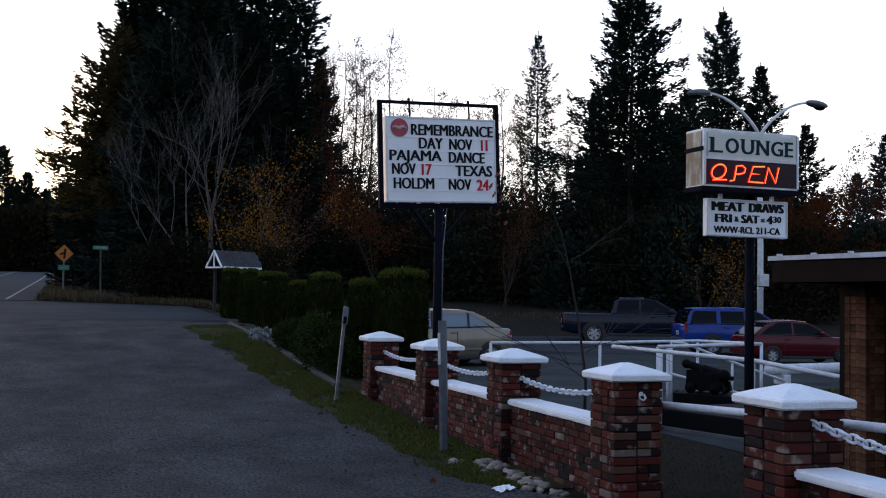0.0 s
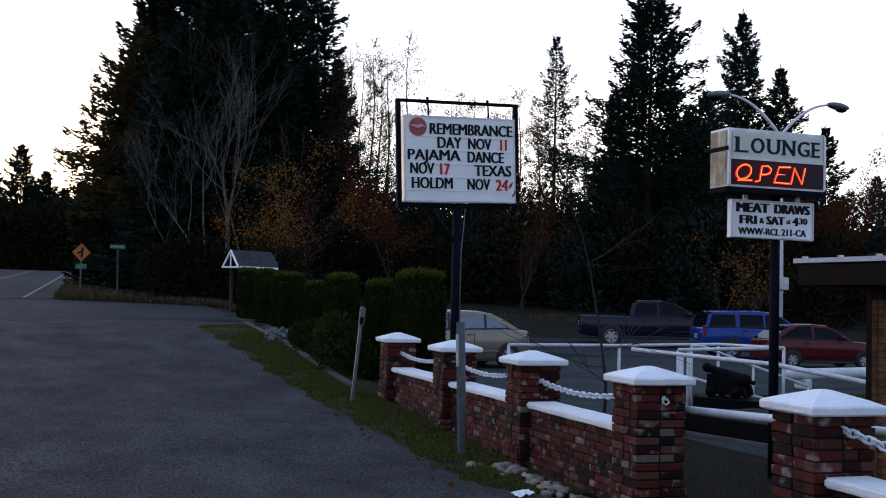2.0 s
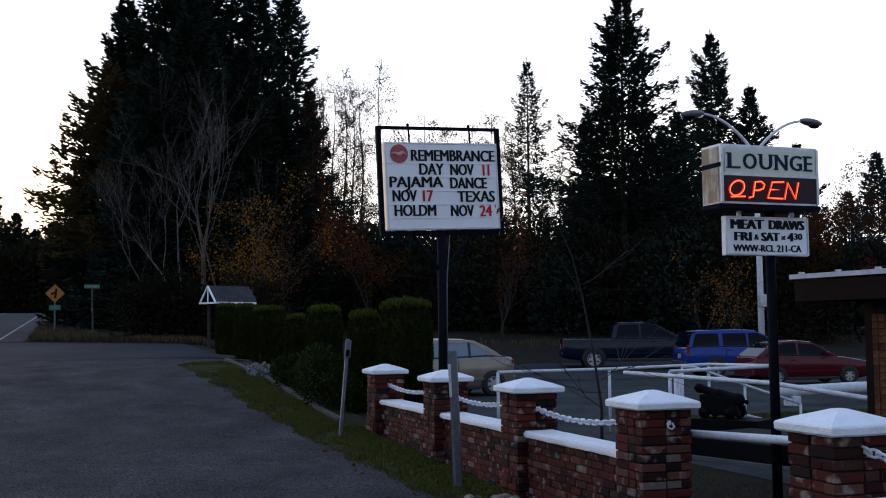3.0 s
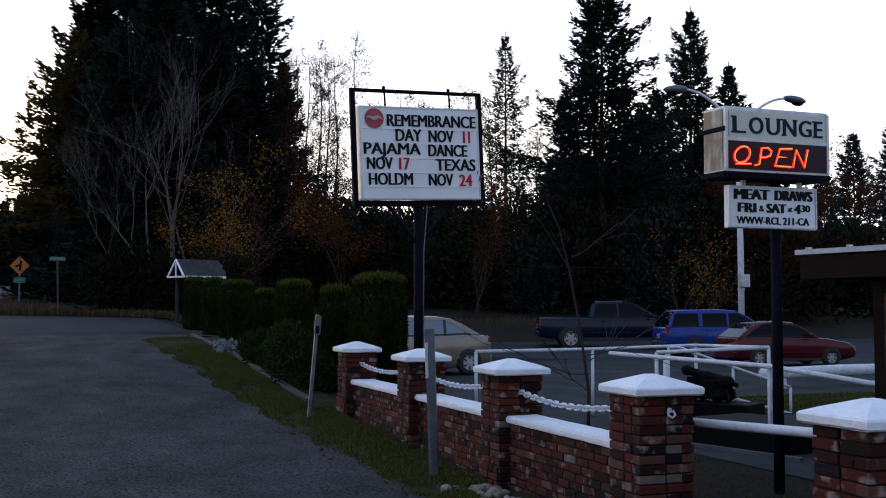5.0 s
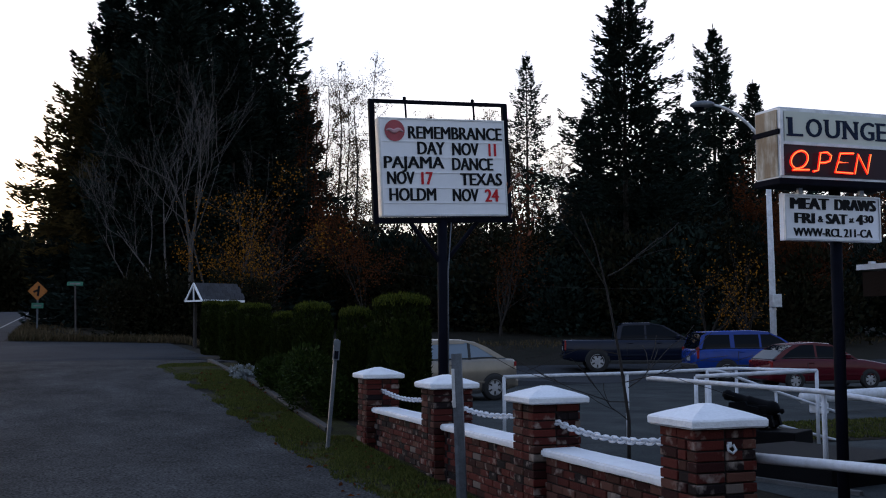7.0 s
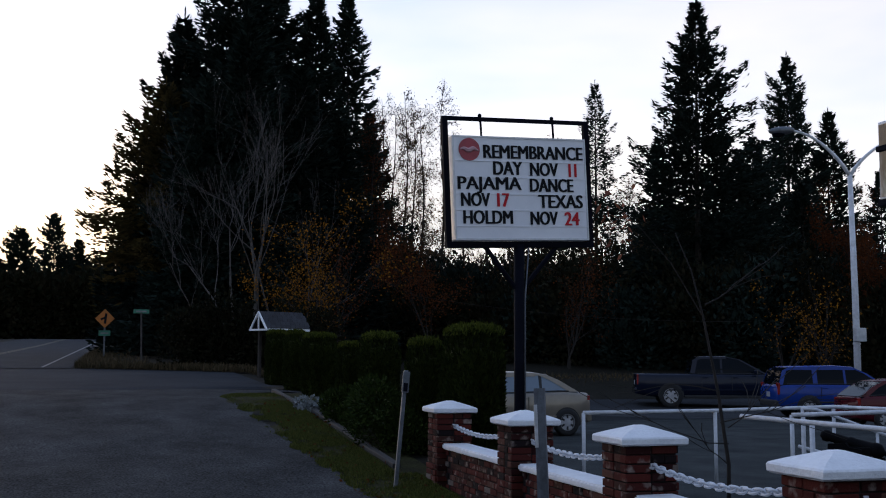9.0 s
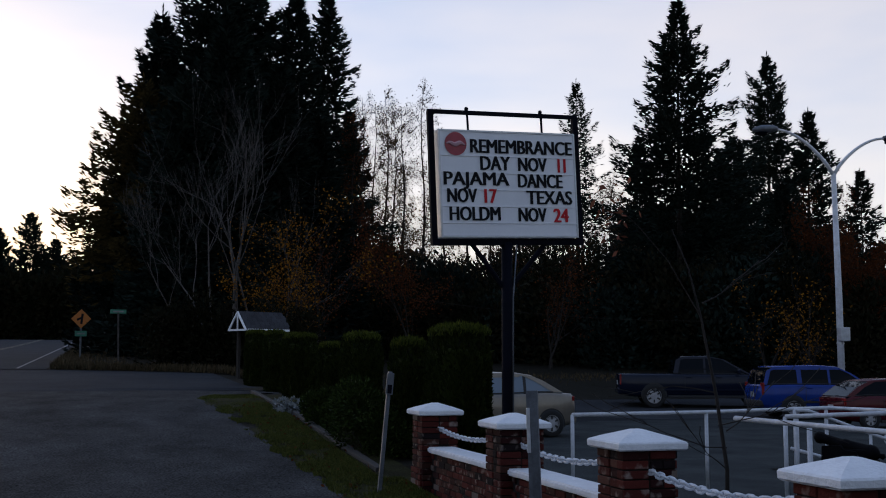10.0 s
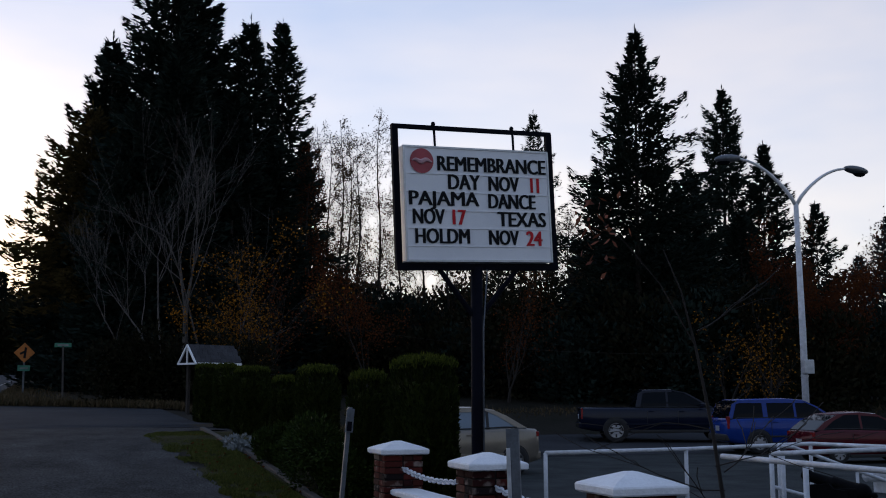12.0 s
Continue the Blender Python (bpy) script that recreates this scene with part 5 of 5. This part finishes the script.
# ---- plinth, cannon ----
def cannon():
    pad = thing("raised_pad", pose(8.35, 12.55, land(8.3, 12.5) - 0.02, 0, 0, 14), "low black-painted pad with a concrete edge", "pad")
    part("block", boxed((1.5, 1.75, 0.30), pose(0, 0, 0.15), 0.015), IRON, pad)
    part("edge_strip", boxed((0.06, 2.3, 0.07), pose(-0.80, -0.1, 0.05), 0.01), CONCRETE, pad, "grey concrete edge")
    pl = thing("cannon_plinth", pose(9.36, 14.85, land(9.3, 14.9) - 0.02, 0, 0, -58), "low black-painted plinth under the cannon", "plinth")
    part("block", boxed((1.1, 0.62, 0.32), pose(0, 0, 0.16), 0.015), IRON, pl)
    ob = thing("cannon", pose(9.26, 15.0, land(9.3, 14.9) + 0.30, 0, 0, -58) @ Matrix.Scale(0.85, 4), "small black iron cannon on a stepped wooden carriage", "cannon")
    prof = [(0.05, 0), (0.055, 0.02), (0.085, 0.04), (0.085, 0.1), (0.07, 0.13), (0.075, 0.4), (0.09, 0.42), (0.09, 0.46), (0.085, 0.5), (0.1, 0.75), (0.115, 0.78), (0.115, 0.84), (0.1, 0.88), (0.06, 0.92), (0.03, 0.94), (0.045, 0.99), (0.0, 1.02)]
    part("barrel", lathe(bmesh.new(), prof, 20, pose(-0.42, 0, 0.52, 0, 104, 0)), IRON, ob, smooth=True)
    for s in (-1, 1):
        out = [(-0.28, 0), (-0.26, 0.34), (0.0, 0.36), (0.05, 0.3), (0.22, 0.28), (0.26, 0.18), (0.42, 0.16), (0.46, 0.0)]
        part("cheek", prism(bmesh.new(), out, 0.07, pose(0, s * 0.14, 0.06)), IRON, ob)
        for wx in (-0.16, 0.3):
            part("truck_wheel", lathe(bmesh.new(), [(0.1, -0.03), (0.1, 0.03), (0.03, 0.04), (0.03, 0.06)], 16, pose(wx, s * 0.21, 0.1, 90 * -s)), IRON, ob, smooth=True)
    part("bed", boxed((0.7, 0.26, 0.06), pose(0.06, 0, 0.1)), IRON, ob)
    part("carriage_block", boxed((0.6, 0.24, 0.26), pose(0.04, 0, 0.24), 0.02), IRON, ob)
    return ob


cannon()
wl = thing("parking_bumper", pose(15.85, 20.1, land(14, 19) + 0.02, 0, 0, 8), "long white painted log barrier lying by the lot", "barrier")
part("log", tube(bmesh.new(), [(-2.2, 0, 0.3), (0, 0.02, 0.31), (2.4, 0, 0.3)], [0.11, 0.12, 0.11], 12), WHITE_METAL, wl, smooth=True)
for dx in (-1.8, 1.9):
    part("foot", boxed((0.2, 0.3, 0.2), pose(dx, 0, 0.1), 0.02), WHITE_METAL, wl)
tagged(sheet("lawn_strip", lambda y: (10.4, 16.5), steps(15.4, 18.4, 0.5), 8, 0.03, SOIL, 0.02, "worn green grass strip by the lot", "grass"))


# ---- street lamp ----
def street_lamp():
    ob = thing("street_lamp", pose(22.38, 32.9, land(22.4, 32.9)), "white twin-armed street lamp with a small box on the pole", "street lamp")
    part("pole", tube(bmesh.new(), [(0, 0, 0), (0, 0, 3.5), (-0.05, 0, 7.45)], [0.11, 0.1, 0.075], 14), WHITE_METAL, ob, smooth=True)
    part("utility_box", boxed((0.34, 0.22, 0.42), pose(0, -0.16, 2.45), 0.02), ALU, ob, "grey metal box")
    part("band", lathe(bmesh.new(), [(0.12, 0), (0.12, 0.05)], 14, pose(0, 0, 2.15)), ALU, ob)
    for s, reach, top in ((1, 1.95, 8.66), (-1, 2.05, 8.76)):
        pts = [(-0.05 + s * reach * u, -0.1 * u * s, 7.4 + (top - 7.4) * math.sin(min(1, u * 1.02) * math.pi / 2) ** 0.8) for u in [k / 10 for k in range(11)]]
        part("arm", tube(bmesh.new(), pts, [0.06 - 0.025 * k / 10 for k in range(11)], 10), WHITE_METAL, ob, smooth=True)
        hm = pose(pts[-1][0] + s * 0.28, pts[-1][1], top - 0.02, 0, s * 6, 0)
        bm = bmesh.new()
        bmesh.ops.create_uvsphere(bm, u_segments=16, v_segments=8, radius=1, matrix=hm @ Matrix.Diagonal((0.46, 0.2, 0.13, 1)))
        hd = part("lamp_head", bm, GALV, ob, "grey cobra-head luminaire", smooth=True)
        bm = bmesh.new()
        bmesh.ops.create_uvsphere(bm, u_segments=14, v_segments=7, radius=1, matrix=hm @ pose(s * 0.12, 0, -0.07) @ Matrix.Diagonal((0.24, 0.14, 0.13, 1)))
        part("lens", bm, CAR_GLASS, hd, smooth=True)
    return ob


street_lamp()


# ---- building ----
def building():
    m = pose(7.26, 9.1, land(7, 8.9) - 0.02, 0, 0, 6)
    ob = thing("lounge_building", m, "low brick building with a dark fascia and white metal roof edge", "building")
    # walls take the dark fascia colour to paint the shade under the overhang
    part("wall", boxed((5.0, 0.25, 2.3), pose(3.0, 0.55, 1.1)), FASCIA, ob, "recessed wall, coloured dark for the porch shade")
    part("wall", boxed((0.25, 9.0, 2.3), pose(0.95, -4.6, 1.1)), FASCIA, ob, "recessed wall, coloured dark for the porch shade")
    # near-black door panel over the column's right part paints the shaded recess
    part("door", boxed((1.5, 0.1, 1.93), pose(0.99, -0.28, 0.97)), IRON, ob, "entrance door, near-black for the shaded recess")
    col = part("column", boxed((0.22, 0.22, 1.98), pose(0.15, -0.02, 0.98)), MORTAR, ob, "buff brick porch column")
    me = bpy.data.meshes.new("column_brick")
    bm = boxed((0.218, 0.1, 0.064))
    bmesh.ops.bevel(bm, geom=list(bm.edges), offset=0.005, segments=1, affect="EDGES")
    bm.to_mesh(me)
    bm.free()
    me.materials.append(HOUSE_BRICK)
    for c in range(26):
        for side in range(4):
            mm = pose(0.15, -0.02, (c + 0.5) * COURSE, 0, 0, side * 90 + (90 if c % 2 else 0)) @ Matrix.Diagonal((0.6, 0.6, 1, 1))
            for k in range(2):
                o = new("brick", me)
                o.parent = col
                o.matrix_local = mm @ pose(-0.2 + 0.109 + 0.21 * k, -0.155, 0, rng.uniform(-1, 1), 0, rng.uniform(-1, 1))
    part("roof", boxed((6.0, 11.5, 0.045), pose(2.62, -5.0, 2.14)), WHITE_METAL, ob, "white metal roof edge")
    for k in range(24):
        part("roof_rib", boxed((0.05, 0.03, 0.022), pose(-0.36, 0.6 - 0.48 * k, 2.17)), WHITE_METAL, ob)
    part("fascia", boxed((0.05, 11.4, 0.2), pose(-0.34, -5.0, 2.0)), FASCIA, ob)
    part("fascia", boxed((5.9, 0.05, 0.2), pose(2.62, 0.7, 2.0)), FASCIA, ob)
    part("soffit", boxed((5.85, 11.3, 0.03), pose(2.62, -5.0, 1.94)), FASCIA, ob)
    part("grab_handle", tube(bmesh.new(), [(0.36, -0.32, 1.35), (0.36, -0.38, 1.32), (0.36, -0.38, 0.98), (0.36, -0.32, 0.95)], 0.012, 8), ALU, ob, "curved metal handle", smooth=True)
    part("rail_end", tube(bmesh.new(), [(0.4, -0.4, 0.72), (3.0, -0.5, 0.7)], 0.03, 8), WHITE_METAL, ob, smooth=True)
    return ob


building()


# ---- road signs, kiosk, far pole ----
def street_sign():
    x, y = 1.2, 49.8
    ob = thing("street_sign", pose(x, y, land(x, y) - 0.05), "green street name blade on a wooden post", "sign")
    part("post", boxed((0.07, 0.07, 2.26), pose(0, 0, 1.13, 0, -1.5, 0), 0.01), BARK, ob)
    bl = part("blade", boxed((0.62, 0.02, 0.16), pose(-0.03, 0, 2.3), 0.004), SIGN_GREEN, ob)
    part("print_bar", boxed((0.4, 0.006, 0.06), pose(-0.03, -0.014, 2.3)), PAINT_WHITE, bl)


def curve_sign():
    x, y = bearing(-0.5, 55)
    ob = thing("warning_sign", pose(x, y, land(x, y) - 0.12), "orange-yellow diamond warning sign with a side-road symbol", "sign")
    part("post", boxed((0.08, 0.06, 2.3), pose(0, 0, 1.15), 0.008), GALV, ob)
    d = part("plate", boxed((0.6, 0.015, 0.6), pose(0, -0.05, 2.1, 0, 45, 0), 0.004), SIGN_YELLOW, ob)
    part("symbol_bar", boxed((0.1, 0.006, 0.46), pose(0.03, -0.061, 2.1, 0, 6, 0)), INK, d)
    part("symbol_bar", boxed((0.22, 0.006, 0.09), pose(-0.08, -0.0612, 2.1, 0, -25, 0)), INK, d)
    p2 = part("lower_plate", boxed((0.5, 0.015, 0.24), pose(0, -0.05, 1.45), 0.004), SIGN_GREEN, ob)
    part("print_bar", boxed((0.32, 0.006, 0.06), pose(0, -0.061, 1.45)), PAINT_WHITE, p2)


def kiosk():
    x, y = 5.55, 39.2
    ob = thing("roofed_kiosk", pose(x - 0.2, y, land(x, y) + 0.02, 0, 0, 29) @ Matrix.Scale(0.9, 4), "small shingle-roofed kiosk with white gable trim", "kiosk")
    for px in (-0.55, 0.75):
        for py in (-0.35, 0.35):
            part("post", boxed((0.1, 0.1, 2.5), pose(px, py, 0.85)), DARK_BARK, ob)
    zt, zb = 2.68, 2.06
    for s in (-1, 1):
        slope = math.degrees(math.atan2(zt - zb, 0.5))
        r = part("roof_slope", boxed((1.9, 0.80, 0.03), pose(0.1, s * 0.25, (zt + zb) / 2, -s * slope, 0, 0)), SHINGLE, ob)
        for c in range(5):
            for k in range(9):
                part("shingle", boxed((0.2, 0.2, 0.016), pose(0.1, s * 0.25, (zt + zb) / 2, -s * slope, 0, 0) @ pose(-0.84 + 0.21 * k + 0.05 * (c % 2), -s * (0.32 - 0.155 * c), 0.024, -s * 2)), SHINGLE, r)
        part("gable_trim", boxed((0.05, 0.84, 0.06), pose(-0.87, s * 0.25, (zt + zb) / 2, -s * slope, 0, 0)), WHITE, ob)
    part("gable_trim", boxed((0.05, 1.0, 0.06), pose(-0.87, 0, zb)), WHITE, ob)
    part("gable_trim", boxed((0.04, 0.05, 0.5), pose(-0.86, 0, zb + 0.26)), WHITE, ob)
    part("eave_beam", boxed((1.8, 0.07, 0.08), pose(0.1, -0.5, zb)), WHITE, ob)


street_sign()
curve_sign()
kiosk()
up = thing("utility_pole", pose(*bearing(39.6, 88), 2.6), "weathered wooden utility pole with a transformer", "pole")
part("pole", tube(bmesh.new(), [(0, 0, -1), (0, 0, 5.6)], [0.16, 0.12], 10), BARK, up, smooth=True)
part("transformer", lathe(bmesh.new(), [(0.28, 0), (0.28, 0.75), (0.1, 0.85)], 14, pose(0.42, -0.1, 3.9)), ALU, up, smooth=True)
cb = thing("overhead_cable", pose(*bearing(14, 50), 4.1), "thin black overhead cable before the woods", "cable")
b0 = cb.matrix_world.translation
part("wire", tube(bmesh.new(), [Vector((*bearing(14 + 1.6 * k, 50 + 0.3 * k), 4.15 - 0.1 * k + 0.012 * (k - 5) ** 2)) - b0 for k in range(11)], 0.007, 5), DARK_BARK, cb)

# ---- edging timber, stones, grass ----
for y0, y1, s in ((17.6, 21.2, 1), (21.25, 25.2, 2), (25.3, 29.3, 3)):
    x = 4.18 if s < 3 else 4.0
    ob = thing("edging_timber", pose(x, (y0 + y1) / 2, land(x, (y0 + y1) / 2) + 0.03, math.degrees(math.atan2(land(x, y1) - land(x, y0), y1 - y0))), "weathered grey timber edging the hedge bed", "timber", "edging timbers")
    bm = boxed((0.11, y1 - y0, 0.10), None, 0.012)
    part("beam", bm, TIMBER, ob)


def stone(x, y, r, seed):
    rs = random.Random(seed)
    bm = bmesh.new()
    bmesh.ops.create_icosphere(bm, subdivisions=2, radius=1)
    k = Vector((rs.uniform(0.8, 1.3), rs.uniform(0.7, 1.1), rs.uniform(0.5, 0.8))) * r
    for v in bm.verts:
        n = 1 + 0.28 * noise.noise(v.co * 1.2 + Vector((seed * 3.1, 0, 0)))
        v.co = Vector((v.co.x * k.x, v.co.y * k.y, v.co.z * k.z)) * n
    ob = link("stone", bm, STONE, smooth=True)
    ob.matrix_world = pose(x, y, land(x, y) + r * 0.42, 0, 0, rs.uniform(0, 360))
    return tagged(ob, "rounded grey-brown river stone against the wall", "stone", "stones by the wall")


rs2 = random.Random(4)
for k in range(85):
    stone(4.26 - abs(rs2.gauss(0, 0.17)), rs2.uniform(9.0, 10.9), rs2.uniform(0.028, 0.07), k)
pp = thing("paper_scrap", pose(3.75, 9.25, land(3.8, 9.2) + 0.06, 8, -6, 20), "crumpled white scrap of paper on the ground", "litter")
bm = bmesh.new()
bmesh.ops.create_grid(bm, x_segments=5, y_segments=4, size=0.06)
for v in bm.verts:
    v.co.x *= 1.5
    v.co.z = 0.02 * noise.noise(v.co * 30)
part("paper", bm, WHITE, pp)


def blades(name, n, place, length, width, mat, label, category="grass", lean=0.35, seed=1):
    rs = np.random.RandomState(seed)
    P = []
    for _ in range(n):
        x, y = place(rs)
        P.append((x, y, land(x, y) + 0.02 + length * 0.3))
    P = np.array(P)
    D = np.stack((rs.normal(0, lean, n), rs.normal(0, lean, n), np.ones(n)), 1)
    D /= np.linalg.norm(D, axis=1)[:, None]
    v, f = sprays(rs, P, D, length, width)
    ob = quads_object(name, v, f, mat, None)
    return tagged(ob, label, category, kind="stuff")


def verge_place(rs):
    while True:
        y = rs.uniform(9.3, 28.8)
        x = rs.uniform(lane_edge(y) - 0.08, 4.32 if y < 17 else 4.05)
        e = x - lane_edge(y)
        if y < 10.9 and x > 3.98:
            continue
        if noise.noise((x * 1.8, y * 1.3, 2)) + 0.6 * noise.noise((x * 5, y * 4, 8)) + 0.10 + 0.35 * min(1, e) > rs.uniform(-0.3, 1.0):
            return x, y


blades("verge_grass", 52000, verge_place, 0.05, 0.012, GRASS, "short patchy green grass on the verge", seed=3)
blades("garden_grass", 4500, lambda rs: (rs.uniform(4.8, 7.0), rs.uniform(5, 12.5)), 0.03, 0.009, GRASS, "thin short grass behind the wall", seed=4)
blades("lawn_grass", 9000, lambda rs: (rs.uniform(10.6, 16.3), rs.uniform(15.6, 18.3)), 0.06, 0.02, GRASS, "short worn lawn grass by the lot", seed=5)
blades("dry_grass", 5000, lambda rs: (lambda x: (x, far_verge_y(x) + abs(rs.normal(0, 0.8))))(rs.uniform(-1.2, 12)), 0.34, 0.05, DRY, "dry tan grass along the far roadside", lean=0.4, seed=6)
blades("dry_grass", 4000, lambda rs: (-1.15 + abs(rs.normal(0, 1.2)), rs.uniform(47.5, 75)), 0.45, 0.06, DRY, "dry tan grass along the far roadside", lean=0.4, seed=7)
blades("lot_edge_weeds", 5000, lambda rs: (rs.uniform(8, 45), 46.2 + rs.normal(0, 0.8)), 0.45, 0.07, DRY, "dry weeds along the edge of the woods", lean=0.5, seed=8)
blades("fallen_leaves", 260, lambda rs: (rs.uniform(3.2, 4.3), rs.uniform(9.2, 28)), 0.07, 0.05, ORANGE, "scattered fallen brown leaves on the verge", "leaves", lean=4.0, seed=9)
blades("gravel_stones", 4200, lambda rs: (rs.uniform(-4.0, 3.6), rs.uniform(4.0, 17)), 0.022, 0.02, LANE_STONE, "loose pale stones on the gravel lane", "gravel", lean=6.0, seed=10)


# ---- sapling by the wall ----
def sapling():
    rs = np.random.RandomState(11)
    x, y = 5.68, 11.7
    ob = thing("sapling", pose(x, y, land(x, y) - 0.05) @ Matrix.Scale(0.9, 4), "leafless young tree with a few rust leaves behind the wall", "tree")
    trunk = [Vector((0, 0, 0)), Vector((0.02, 0, 0.9)), Vector((-0.08, 0, 1.6)), Vector((-0.22, 0, 2.3)), Vector((-0.34, 0, 2.75)), Vector((-0.5, 0, 3.1))]
    part("trunk", tube(bmesh.new(), trunk, [0.024, 0.02, 0.016, 0.011, 0.007, 0.004], 8), DARK_BARK, ob, smooth=True)
    limbs = [(trunk[3] + Vector((0.02, 0, 0.12)), (0.9, -0.1, 0.55), 0.72, 0.013), (trunk[2], (-0.8, 0.1, 0.22), 1.0, 0.012), (trunk[2] + Vector((0.02, 0, -0.3)), (0.9, 0, 0.05), 1.3, 0.012),
             (trunk[1] + Vector((0, 0, 0.2)), (-0.9, 0, -0.06), 1.2, 0.012), (trunk[1] + Vector((0, 0, 0.35)), (0.8, 0.2, 0.3), 0.9, 0.011), (trunk[1], (-0.8, -0.3, 0.35), 0.8, 0.01)]
    for st, d, l, r in limbs:
        out, tips = [], []
        twigs(rs, st, d, l, r * 0.65, 1, out, tips, 0.3, 0.1, (2, 4))
        bm = bmesh.new()
        for pts, rads in out:
            tube(bm, pts, [max(0.003, q) for q in rads], 4, caps=False)
        part("limb", bm, DARK_BARK, ob)
    part("limb", tube(bmesh.new(), [trunk[3], (-0.6, -0.1, 2.8), (-0.95, -0.2, 3.1), (-1.2, -0.26, 3.27)], [0.007, 0.006, 0.0045, 0.003], 4), DARK_BARK, ob)
    C = np.array([(-1.30, -0.26, 3.30), (-1.2, -0.26, 3.26), (-1.26, -0.26, 3.10), (-1.1, -0.2, 3.06)])
    C = np.repeat(C, 9, 0) + rs.normal(0, 0.09, (36, 3))
    D = rs.normal(0, 1, (36, 3))
    D /= np.linalg.norm(D, axis=1)[:, None]
    v, f = sprays(rs, C, D, 0.09, 0.035)
    quads_object("foliage", v, f, RUST_LEAF, ob)


sapling()
